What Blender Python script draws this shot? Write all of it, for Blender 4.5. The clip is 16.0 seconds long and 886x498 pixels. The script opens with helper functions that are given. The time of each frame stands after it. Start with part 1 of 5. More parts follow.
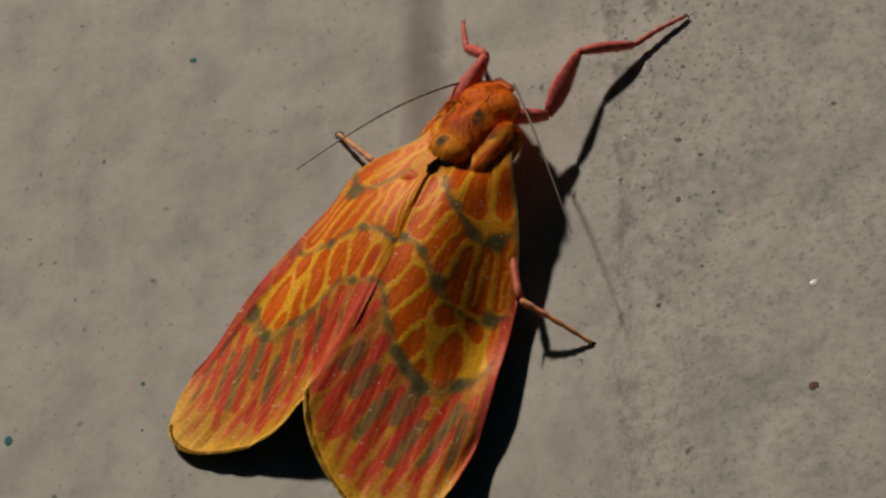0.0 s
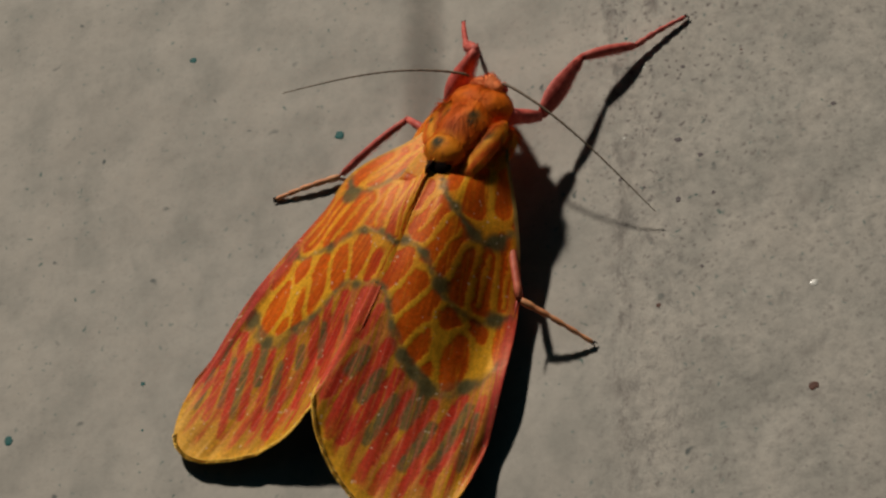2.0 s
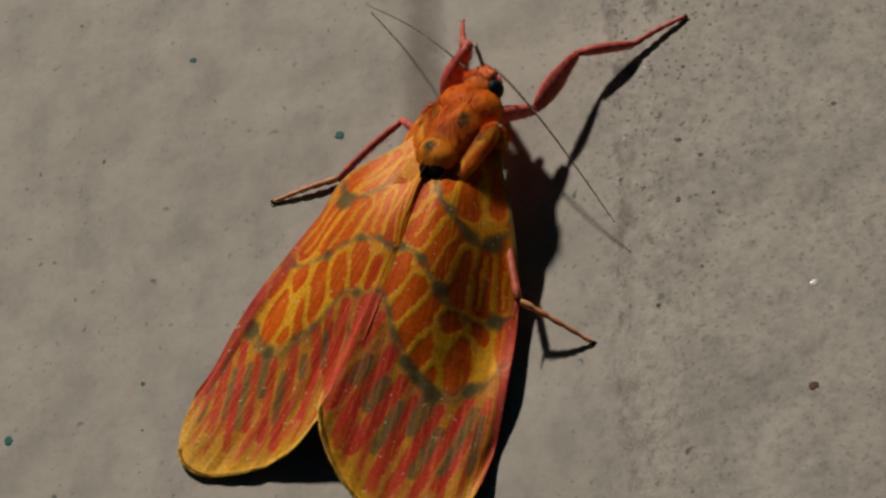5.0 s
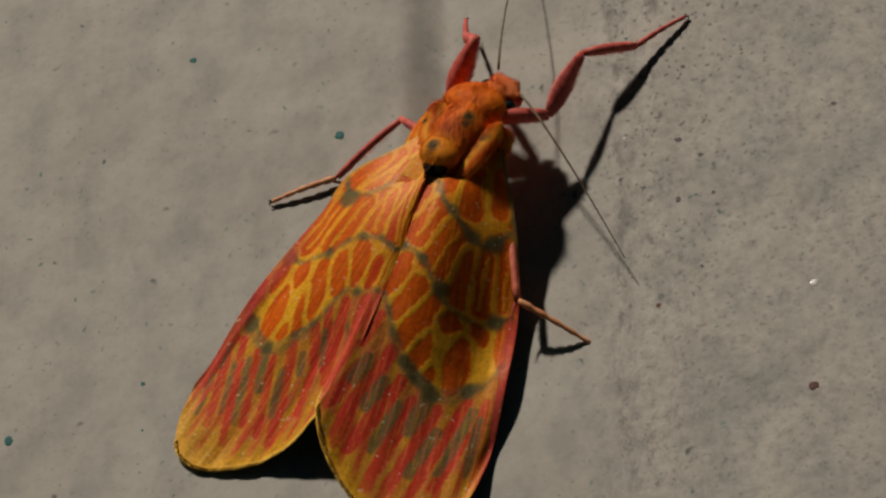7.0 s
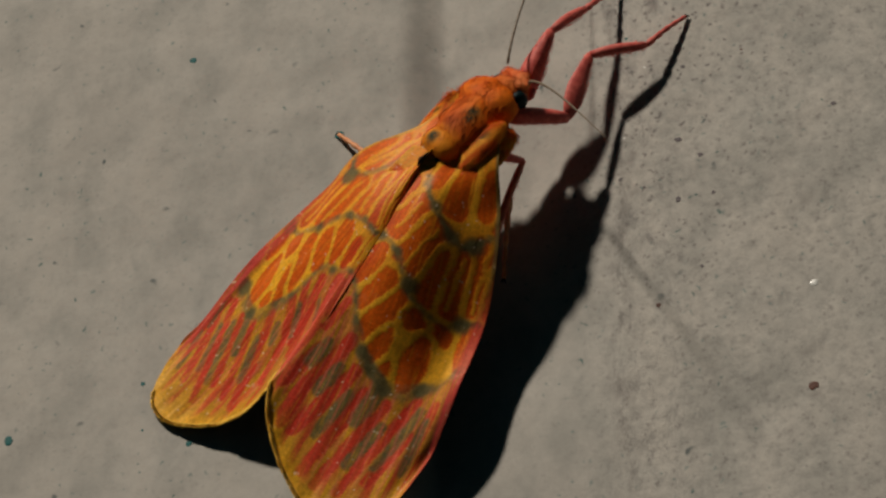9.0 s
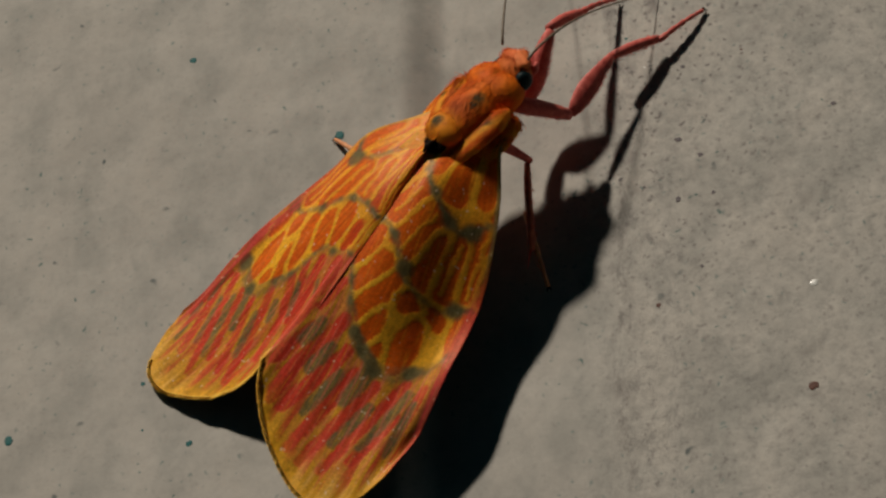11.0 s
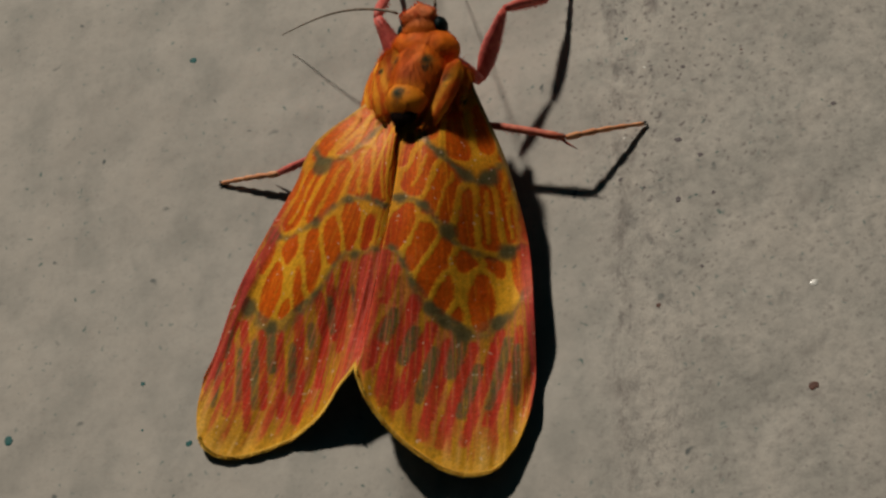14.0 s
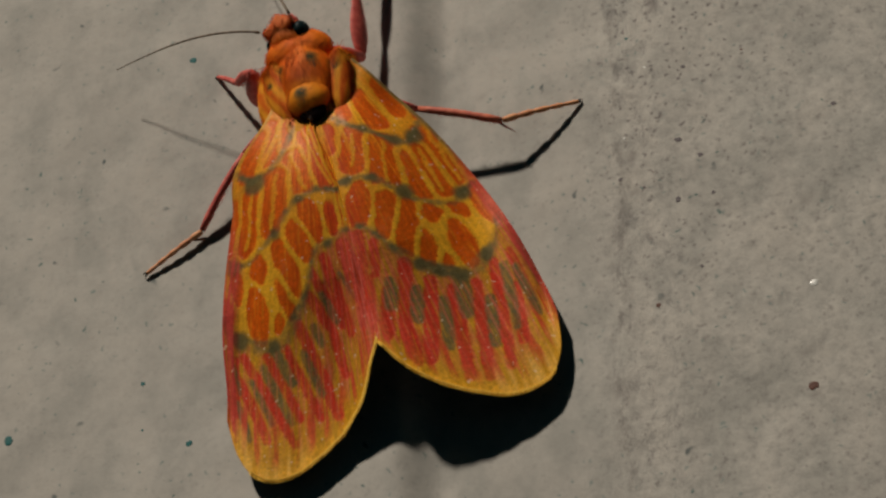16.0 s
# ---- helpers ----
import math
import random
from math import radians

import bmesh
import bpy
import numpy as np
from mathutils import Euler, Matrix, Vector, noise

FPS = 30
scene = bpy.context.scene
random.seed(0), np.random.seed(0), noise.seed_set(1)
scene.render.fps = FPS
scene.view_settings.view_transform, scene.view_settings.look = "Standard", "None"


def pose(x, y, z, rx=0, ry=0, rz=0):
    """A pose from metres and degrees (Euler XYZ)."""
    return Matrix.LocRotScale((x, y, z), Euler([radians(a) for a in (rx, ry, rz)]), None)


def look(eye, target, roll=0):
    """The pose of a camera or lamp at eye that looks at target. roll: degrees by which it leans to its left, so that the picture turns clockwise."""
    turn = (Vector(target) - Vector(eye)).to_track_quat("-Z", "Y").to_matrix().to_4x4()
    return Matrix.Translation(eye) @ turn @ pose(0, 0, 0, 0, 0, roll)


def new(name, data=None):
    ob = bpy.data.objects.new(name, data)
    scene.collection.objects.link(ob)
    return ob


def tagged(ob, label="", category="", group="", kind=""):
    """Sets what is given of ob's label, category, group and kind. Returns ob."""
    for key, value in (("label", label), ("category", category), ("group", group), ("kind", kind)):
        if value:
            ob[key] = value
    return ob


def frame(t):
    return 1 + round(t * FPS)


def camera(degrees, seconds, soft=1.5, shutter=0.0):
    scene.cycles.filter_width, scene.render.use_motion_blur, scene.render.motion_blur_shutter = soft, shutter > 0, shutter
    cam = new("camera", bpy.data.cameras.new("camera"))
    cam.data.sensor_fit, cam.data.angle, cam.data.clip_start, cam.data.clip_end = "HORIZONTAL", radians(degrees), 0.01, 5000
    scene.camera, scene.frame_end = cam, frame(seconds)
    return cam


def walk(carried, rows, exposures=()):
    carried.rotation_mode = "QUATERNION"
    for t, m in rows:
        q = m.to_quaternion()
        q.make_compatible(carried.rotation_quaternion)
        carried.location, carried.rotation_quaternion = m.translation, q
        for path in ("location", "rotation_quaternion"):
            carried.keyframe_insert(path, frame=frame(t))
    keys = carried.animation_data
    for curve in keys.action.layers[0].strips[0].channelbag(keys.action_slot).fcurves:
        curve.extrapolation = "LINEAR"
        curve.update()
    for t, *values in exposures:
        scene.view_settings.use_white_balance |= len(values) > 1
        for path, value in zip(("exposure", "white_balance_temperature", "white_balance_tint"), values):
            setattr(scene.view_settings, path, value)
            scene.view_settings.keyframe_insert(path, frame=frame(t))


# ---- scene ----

MM = 0.001
cam = camera(20.0, 16.0, soft=2.5)
EYE = Vector((31.24, -104.87, -65.65)) * MM
walk(cam, [(0.0, look(EYE, (0, 0, 0))), (16.0, look(EYE, (0, 0, 0)))], [(0.0, 0.0), (16.0, 0.0)])

# ---- light: one hard lamp high on the wall, a dark evening round it ----
world = bpy.data.worlds.new("evening")
world.use_nodes = True
world.node_tree.nodes["Background"].inputs[0].default_value = (0.14, 0.60, 0.80, 1)
world.node_tree.nodes["Background"].inputs[1].default_value = 0.018
scene.world = world
TO_LAMP = Vector((-0.50, -1.0, 1.22)).normalized()
lamp_data = bpy.data.lights.new("wall_lamp", "SPOT")
lamp_data.energy, lamp_data.shadow_soft_size, lamp_data.color = 48.0, 0.033, (1.0, 0.90, 0.77)
lamp_data.spot_size, lamp_data.spot_blend = radians(70), 0.5
lamp = new("wall_lamp", lamp_data)
lamp.matrix_world = look(TO_LAMP * 1.15, (0, 0, 0))


# ---- materials ----
def material(name, rough=0.6, metal=0.0):
    m = bpy.data.materials.new(name)
    m.use_nodes = True
    b = m.node_tree.nodes["Principled BSDF"]
    b.inputs["Roughness"].default_value, b.inputs["Metallic"].default_value = rough, metal
    return m, m.node_tree, b


def add(nt, kind, **values):
    n = nt.nodes.new(kind)
    for k, v in values.items():
        n.inputs[k].default_value = v
    return n


def noise_of(nt, scale, detail=3.0, rough=0.6, stretch=None):
    c = add(nt, "ShaderNodeTexCoord")
    n = add(nt, "ShaderNodeTexNoise", Scale=scale, Detail=detail, Roughness=rough)
    if stretch:
        mp = add(nt, "ShaderNodeMapping", Scale=stretch)
        nt.links.new(c.outputs["Object"], mp.inputs[0])
        nt.links.new(mp.outputs[0], n.inputs[0])
    else:
        nt.links.new(c.outputs["Object"], n.inputs[0])
    return n


def ramp(nt, source, stops):
    r = nt.nodes.new("ShaderNodeValToRGB")
    while len(r.color_ramp.elements) < len(stops):
        r.color_ramp.elements.new(0.5)
    for e, (p, c) in zip(r.color_ramp.elements, stops):
        e.position, e.color = p, (*c, 1)
    nt.links.new(source, r.inputs[0])
    return r


def mix(nt, a, b, fac, kind="MIX"):
    n = nt.nodes.new("ShaderNodeMix")
    n.data_type, n.blend_type = "RGBA", kind
    for sock, v in ((n.inputs[6], a), (n.inputs[7], b), (n.inputs[0], fac)):
        if isinstance(v, (int, float)):
            sock.default_value = v
        elif isinstance(v, tuple):
            sock.default_value = (*v, 1)
        else:
            nt.links.new(v, sock)
    return n.outputs[2]


def bump(nt, b, source, strength, distance, before=None):
    n = add(nt, "ShaderNodeBump", Strength=strength, Distance=distance)
    nt.links.new(source, n.inputs["Height"])
    if before:
        nt.links.new(before.outputs[0], n.inputs["Normal"])
    nt.links.new(n.outputs[0], b.inputs["Normal"])
    return n


def two_tone(name, dark, light, scale, rough=0.6, relief=0.3, depth=0.05 * MM, stretch=None, gloss=0.4):
    m, nt, b = material(name, rough)
    b.inputs["Specular IOR Level"].default_value = gloss
    n = noise_of(nt, scale, 4.0, 0.65, stretch)
    r = ramp(nt, n.outputs[0], [(0.32, dark), (0.68, light)])
    big = noise_of(nt, scale * 0.13, 2.0)
    shade = ramp(nt, big.outputs[0], [(0.3, (0.8, 0.8, 0.8)), (0.7, (1.1, 1.1, 1.1))])
    nt.links.new(mix(nt, r.outputs[0], shade.outputs[0], 1.0, "MULTIPLY"), b.inputs["Base Color"])
    bump(nt, b, n.outputs[0], relief, depth)
    return m


def wall_material():
    m, nt, b = material("painted_plaster", 0.75)
    b.inputs["Specular IOR Level"].default_value = 0.25
    c = add(nt, "ShaderNodeTexCoord")
    axes = add(nt, "ShaderNodeSeparateXYZ")
    nt.links.new(c.outputs["Object"], axes.inputs[0])
    flat = add(nt, "ShaderNodeCombineXYZ")
    nt.links.new(axes.outputs[0], flat.inputs[0])
    nt.links.new(axes.outputs[2], flat.inputs[1])
    # the coat is finer to one side of the seam, open-grained to the other
    where = add(nt, "ShaderNodeMapRange", **{"From Min": 6 * MM, "From Max": 10 * MM, "To Min": 0.32, "To Max": 1.0})
    nt.links.new(axes.outputs[0], where.inputs[0])

    # pits gather beside the seam and thin out away from it
    spot = add(nt, "ShaderNodeVectorMath")
    spot.operation = "DISTANCE"
    spot.inputs[1].default_value = (11.0 * MM, 7.0 * MM, 0)
    squash = add(nt, "ShaderNodeMapping", Scale=(1.0, 0.5, 1.0))
    nt.links.new(flat.outputs[0], squash.inputs[0])
    nt.links.new(squash.outputs[0], spot.inputs[0])
    spread = add(nt, "ShaderNodeMapRange", **{"From Min": 3 * MM, "From Max": 11 * MM, "To Min": 1.0, "To Max": 0.45})
    nt.links.new(spot.outputs["Value"], spread.inputs[0])
    gather = add(nt, "ShaderNodeMath")
    gather.operation = "MULTIPLY"
    nt.links.new(where.outputs[0], gather.inputs[0])
    nt.links.new(spread.outputs[0], gather.inputs[1])

    def sprinkle(scale, small, large, patch, sparse, colour, col, everywhere=False):
        v = add(nt, "ShaderNodeTexVoronoi", Scale=scale, Randomness=1.0)
        v.voronoi_dimensions = "2D"
        warp = noise_of(nt, scale * 1.7, 2.0, 0.6)
        bent = mix(nt, flat.outputs[0], warp.outputs["Color"], 0.0011 * 620 / scale, "ADD")
        nt.links.new(bent, v.inputs["Vector"])
        pit = ramp(nt, v.outputs["Distance"], [(small, (1, 1, 1)), (large, (0, 0, 0))])
        gate = ramp(nt, noise_of(nt, patch, 3.0, 0.65).outputs[0], [(sparse, (0, 0, 0)), (sparse + 0.10, (1, 1, 1))])
        got = mix(nt, pit.outputs[0], gate.outputs[0], 1.0, "MULTIPLY")
        if not everywhere:
            got = mix(nt, (0, 0, 0), got, gather.outputs[0])
        return mix(nt, col, colour, got), got

    broad = noise_of(nt, 55.0, 5.0, 0.6)
    r1 = ramp(nt, broad.outputs[0], [(0.3, (0.41, 0.385, 0.347)), (0.7, (0.465, 0.442, 0.40))])
    blotch = noise_of(nt, 330.0, 4.0, 0.6, (1.0, 1.0, 0.7))
    r4 = ramp(nt, blotch.outputs[0], [(0.36, (0.84, 0.855, 0.86)), (0.54, (1.02, 1.02, 1.02)), (0.68, (1.07, 1.06, 1.05))])
    col = mix(nt, r1.outputs[0], r4.outputs[0], 1.0, "MULTIPLY")
    mid = noise_of(nt, 1500.0, 5.0, 0.7)
    r2 = ramp(nt, mid.outputs[0], [(0.32, (0.76, 0.765, 0.77)), (0.50, (1.0, 1.0, 1.0)), (0.66, (1.12, 1.12, 1.11))])
    grain = mix(nt, (1.0, 1.0, 1.0), r2.outputs[0], where.outputs[0])
    col = mix(nt, col, grain, 1.0, "MULTIPLY")
    # small dark pits of three sizes, and a few over the fine coat
    col, pits = sprinkle(640.0, 0.01, 0.105, 300.0, 0.41, (0.15, 0.133, 0.128), col)
    col, _ = sprinkle(1500.0, 0.03, 0.20, 420.0, 0.44, (0.17, 0.152, 0.145), col)
    col, _ = sprinkle(330.0, 0.02, 0.17, 190.0, 0.50, (0.27, 0.245, 0.225), col)
    col, few = sprinkle(240.0, 0.02, 0.05, 140.0, 0.50, (0.10, 0.12, 0.12), col, True)
    col, _ = sprinkle(430.0, 0.015, 0.055, 120.0, 0.50, (0.13, 0.19, 0.175), col, True)
    col, _ = sprinkle(950.0, 0.02, 0.11, 260.0, 0.47, (0.24, 0.275, 0.255), col, True)
    # a broken dark line where two coats of plaster meet
    off = add(nt, "ShaderNodeMath")
    off.operation = "SUBTRACT"
    wave = noise_of(nt, 140.0, 3.0, 0.6)
    nt.links.new(axes.outputs[0], off.inputs[0])
    shift = add(nt, "ShaderNodeMapRange", **{"To Min": 8.3 * MM, "To Max": 9.9 * MM})
    nt.links.new(wave.outputs[0], shift.inputs[0])
    nt.links.new(shift.outputs[0], off.inputs[1])
    size = add(nt, "ShaderNodeMath")
    size.operation = "ABSOLUTE"
    nt.links.new(off.outputs[0], size.inputs[0])
    band = add(nt, "ShaderNodeMapRange", **{"From Min": 0.05 * MM, "From Max": 0.75 * MM, "To Min": 0.6, "To Max": 0.0})
    nt.links.new(size.outputs[0], band.inputs[0])
    broken = noise_of(nt, 900.0, 4.0, 0.75, (1.0, 1.0, 0.5))
    gate3 = ramp(nt, broken.outputs[0], [(0.48, (0, 0, 0)), (0.64, (1, 1, 1))])
    col = mix(nt, col, (0.15, 0.135, 0.125), mix(nt, (0, 0, 0), gate3.outputs[0], band.outputs[0]))
    # a roughly trowelled strip beside the seam, and a faint second one
    strip = add(nt, "ShaderNodeMapRange", **{"From Min": 0.2 * MM, "From Max": 3.6 * MM, "To Min": 1.0, "To Max": 0.0})
    past = add(nt, "ShaderNodeMath")
    past.operation = "SUBTRACT"
    past.inputs[1].default_value = 10.3 * MM
    nt.links.new(axes.outputs[0], past.inputs[0])
    away = add(nt, "ShaderNodeMath")
    away.operation = "ABSOLUTE"
    nt.links.new(past.outputs[0], away.inputs[0])
    nt.links.new(away.outputs[0], strip.inputs[0])
    scrape = noise_of(nt, 1100.0, 5.0, 0.8, (1.0, 1.0, 0.45))
    marks = ramp(nt, scrape.outputs[0], [(0.34, (0.60, 0.60, 0.62)), (0.46, (1, 1, 1)), (0.60, (1, 1, 1)), (0.70, (1.16, 1.15, 1.13))])
    col = mix(nt, col, mix(nt, (1.0, 1.0, 1.0), marks.outputs[0], strip.outputs[0]), 1.0, "MULTIPLY")
    nt.links.new(col, b.inputs["Base Color"])
    grit = noise_of(nt, 5200.0, 3.0, 0.7)
    tooth = mix(nt, (0, 0, 0), mid.outputs[0], where.outputs[0])
    n1 = bump(nt, b, tooth, 0.40, 0.12 * MM)
    n2 = bump(nt, b, grit.outputs[0], 0.22, 0.04 * MM, n1)
    n3 = bump(nt, b, blotch.outputs[0], 0.25, 0.12 * MM, n2)
    n4 = bump(nt, b, pits, -0.5, 0.15 * MM, n3)
    bump(nt, b, mix(nt, (0, 0, 0), scrape.outputs[0], strip.outputs[0]), 0.45, 0.22 * MM, n4)
    return m


def wing_material():
    m, nt, b = material("wing_scales", 0.45)
    b.inputs["Specular IOR Level"].default_value = 0.30
    b.inputs["Specular Tint"].default_value = (1.0, 0.52, 0.22, 1.0)
    a = nt.nodes.new("ShaderNodeAttribute")
    a.attribute_name = "scale_tint"
    grain = noise_of(nt, 5200.0, 3.0, 0.7)
    r = ramp(nt, grain.outputs[0], [(0.3, (0.83, 0.83, 0.83)), (0.7, (1.13, 1.13, 1.13))])
    col = mix(nt, a.outputs["Color"], r.outputs[0], 1.0, "MULTIPLY")
    worn = noise_of(nt, 900.0, 4.0, 0.7)
    w = ramp(nt, worn.outputs[0], [(0.58, (0, 0, 0)), (0.74, (0.07, 0.07, 0.07))])
    col = mix(nt, col, (0.85, 0.50, 0.28), w.outputs[0])
    # glints off single scales, painted into the colour as pale grains
    glint = ramp(nt, noise_of(nt, 3100.0, 1.0, 0.5).outputs[0], [(0.70, (0, 0, 0)), (0.78, (0.5, 0.5, 0.5))])
    col = mix(nt, col, (0.95, 0.72, 0.50), glint.outputs[0])
    nt.links.new(col, b.inputs["Base Color"])
    n1 = bump(nt, b, grain.outputs[0], 0.35, 0.03 * MM)
    bump(nt, b, worn.outputs[0], 0.25, 0.06 * MM, n1)
    return m


def hair_material(name, dark, light):
    m, nt, b = material(name, 0.6)
    b.inputs["Specular IOR Level"].default_value = 0.2
    g = nt.nodes.new("ShaderNodeNewGeometry")
    r = ramp(nt, g.outputs["Random Per Island"], [(0.0, dark), (1.0, light)])
    nt.links.new(r.outputs[0], b.inputs["Base Color"])
    return m


def fur_material():
    m, nt, b = material("body_fur", 0.65)
    b.inputs["Specular IOR Level"].default_value = 0.15
    a = nt.nodes.new("ShaderNodeAttribute")
    a.attribute_name = "scale_tint"
    g = nt.nodes.new("ShaderNodeNewGeometry")
    r = ramp(nt, g.outputs["Random Per Island"], [(0.0, (0.78, 0.70, 0.68)), (1.0, (1.12, 1.15, 1.16))])
    nt.links.new(mix(nt, a.outputs["Color"], r.outputs[0], 1.0, "MULTIPLY"), b.inputs["Base Color"])
    return m


WALL = wall_material()
FUR = fur_material()
WING = wing_material()
ORANGE = two_tone("orange_body_fur", (0.52, 0.13, 0.006), (0.85, 0.29, 0.015), 2200.0, 0.7, 0.5)
YELLOW_HAIR = hair_material("yellow_hair", (0.70, 0.36, 0.015), (0.95, 0.60, 0.08))
PINK_HAIR = hair_material("pink_hair", (0.52, 0.06, 0.05), (0.78, 0.17, 0.13))
PINK = two_tone("pink_leg_scales", (0.50, 0.06, 0.05), (0.76, 0.16, 0.12), 2600.0, 0.6, 0.5)
ROSY = two_tone("rosy_shin_scales", (0.50, 0.085, 0.05), (0.72, 0.19, 0.10), 2600.0, 0.6, 0.4)
SALMON = two_tone("salmon_shin_scales", (0.66, 0.22, 0.09), (0.88, 0.42, 0.19), 2600.0, 0.6, 0.4)
BLACK_TUFT = two_tone("black_brown_tuft", (0.004, 0.002, 0.002), (0.014, 0.006, 0.004), 2500.0, 0.9, gloss=0.08)
WING_UNDER = two_tone("smoky_wing_underside", (0.035, 0.022, 0.018), (0.07, 0.045, 0.035), 1500.0, 0.8, 0.3, gloss=0.1)
BELLY = two_tone("belly_fur", (0.10, 0.03, 0.01), (0.20, 0.07, 0.02), 1800.0, 0.8)
ANTENNA = two_tone("antenna_brown", (0.10, 0.075, 0.05), (0.24, 0.18, 0.12), 4000.0, 0.5)
GRIME = two_tone("teal_grime", (0.003, 0.07, 0.075), (0.012, 0.16, 0.155), 3000.0, 0.7)
RUST = two_tone("rust_grime", (0.08, 0.03, 0.02), (0.16, 0.07, 0.05), 3000.0, 0.7)
SOOT = two_tone("sooty_speck", (0.10, 0.088, 0.095), (0.19, 0.165, 0.17), 3000.0, 0.8)
PALE = two_tone("pale_grain", (0.65, 0.66, 0.62), (0.8, 0.8, 0.76), 3000.0, 0.3)
GROUND = two_tone("ground_concrete", (0.16, 0.15, 0.14), (0.26, 0.25, 0.23), 30.0, 0.9, 0.3, 2 * MM)
m, nt, b = material("compound_eye", 0.5)
# the teal sheen of the eye is mixed into its near-black base colour
nt.links.new(ramp(nt, noise_of(nt, 6000.0).outputs[0], [(0.3, (0.001, 0.006, 0.007)), (0.7, (0.004, 0.022, 0.026))]).outputs[0], b.inputs["Base Color"])
b.inputs["Specular IOR Level"].default_value = 0.12
EYE_BLACK = m


# ---- mesh helpers (all lengths in millimetres) ----
def mesh_of(name, verts, faces, mat, smooth=True):
    me = bpy.data.meshes.new(name)
    me.from_pydata([tuple(float(c) * MM for c in v) for v in verts], [], faces)
    me.materials.append(mat)
    if smooth:
        me.polygons.foreach_set("use_smooth", [True] * len(me.polygons))
    me.update()
    return me


def part(name, me, parent, label=""):
    ob = new(name, me)
    ob.parent = parent
    if label:
        tagged(ob, label)
    return ob


def ellipsoid(centre, radii, nu=40, nv=24, warp=None):
    verts, faces = [], []
    for j in range(nv + 1):
        th = math.pi * j / nv
        for i in range(nu):
            ph = 2 * math.pi * i / nu
            d = Vector((math.sin(th) * math.cos(ph), math.sin(th) * math.sin(ph), math.cos(th)))
            p = Vector((d.x * radii[0], d.y * radii[1], d.z * radii[2]))
            if warp:
                p = warp(p, d)
            verts.append(p + Vector(centre))
    for j in range(nv):
        for i in range(nu):
            k = (i + 1) % nu
            faces.append((j * nu + i, (j + 1) * nu + i, (j + 1) * nu + k, j * nu + k))
    return verts, faces


def tube(points, radii, sides=10):
    """A tapered tube along points, closed at both ends."""
    verts, faces = [], []
    pts = [Vector(p) for p in points]
    side = None
    for i, p in enumerate(pts):
        d = (pts[min(i + 1, len(pts) - 1)] - pts[max(i - 1, 0)]).normalized()
        if side is None:
            side = d.orthogonal().normalized()
        side = (side - d * side.dot(d)).normalized()
        up = d.cross(side)
        for s in range(sides):
            a = 2 * math.pi * s / sides
            verts.append(p + (side * math.cos(a) + up * math.sin(a)) * radii[i])
    for i in range(len(pts) - 1):
        for s in range(sides):
            t = (s + 1) % sides
            faces.append((i * sides + s, i * sides + t, (i + 1) * sides + t, (i + 1) * sides + s))
    faces.append(tuple(reversed(range(sides))))
    faces.append(tuple(range((len(pts) - 1) * sides, len(pts) * sides)))
    return verts, faces


def blades(roots, rng, length, width, droop=0.15, spread=0.35):
    """Tapered hair blades: roots are (point, direction, surface normal)."""
    verts, faces, normals = [], [], []
    for p, d, nrm in roots:
        d = Vector(d).normalized() + Vector((rng.gauss(0, spread), rng.gauss(0, spread), rng.gauss(0, spread)))
        d.normalize()
        s = d.cross(Vector(nrm)).normalized()
        s = Matrix.Rotation(rng.uniform(-0.6, 0.6), 3, d) @ s
        n = length * rng.uniform(0.6, 1.25)
        w = width * rng.uniform(0.7, 1.3)
        bend = Vector(nrm) * (-droop * n)
        k = len(verts)
        p = Vector(p)
        verts += [p - s * w, p + s * w, p + d * n * 0.55 + s * w * 0.8 + bend * 0.3, p + d * n * 0.55 - s * w * 0.8 + bend * 0.3, p + d * n + bend]
        faces += [(k, k + 1, k + 2, k + 3), (k + 3, k + 2, k + 4)]
        tilt = (Vector(nrm) + s * rng.uniform(-0.3, 0.3)).normalized()
        normals += [tilt] * 5
    return verts, faces, normals


def hair_mesh(name, roots, rng, length, width, mat, droop=0.1, spread=0.3, tint=None):
    v, f, n = blades(roots, rng, length, width, droop, spread)
    me = mesh_of(name, v, f, mat)
    me.normals_split_custom_set_from_vertices([tuple(q) for q in n])
    if tint:
        cols = []
        for p, d, nrm in roots:
            cols += [(*tint(p), 1.0)] * 5
        at2 = me.color_attributes.new("scale_tint", "FLOAT_COLOR", "POINT")
        at2.data.foreach_set("color", np.array(cols, np.float32).ravel())
    return me


# ---- the wall and the ground ----
def spread_axis(lo, hi, step, far):
    fine = list(np.arange(lo, hi + 1e-6, step))
    out, k = [], step
    x = hi
    while x < far[1]:
        k *= 1.5
        x = min(x + k, far[1])
        out.append(x)
    back, k, x = [], step, lo
    while x > far[0]:
        k *= 1.5
        x = max(x - k, far[0])
        back.append(x)
    return list(reversed(back)) + fine + out


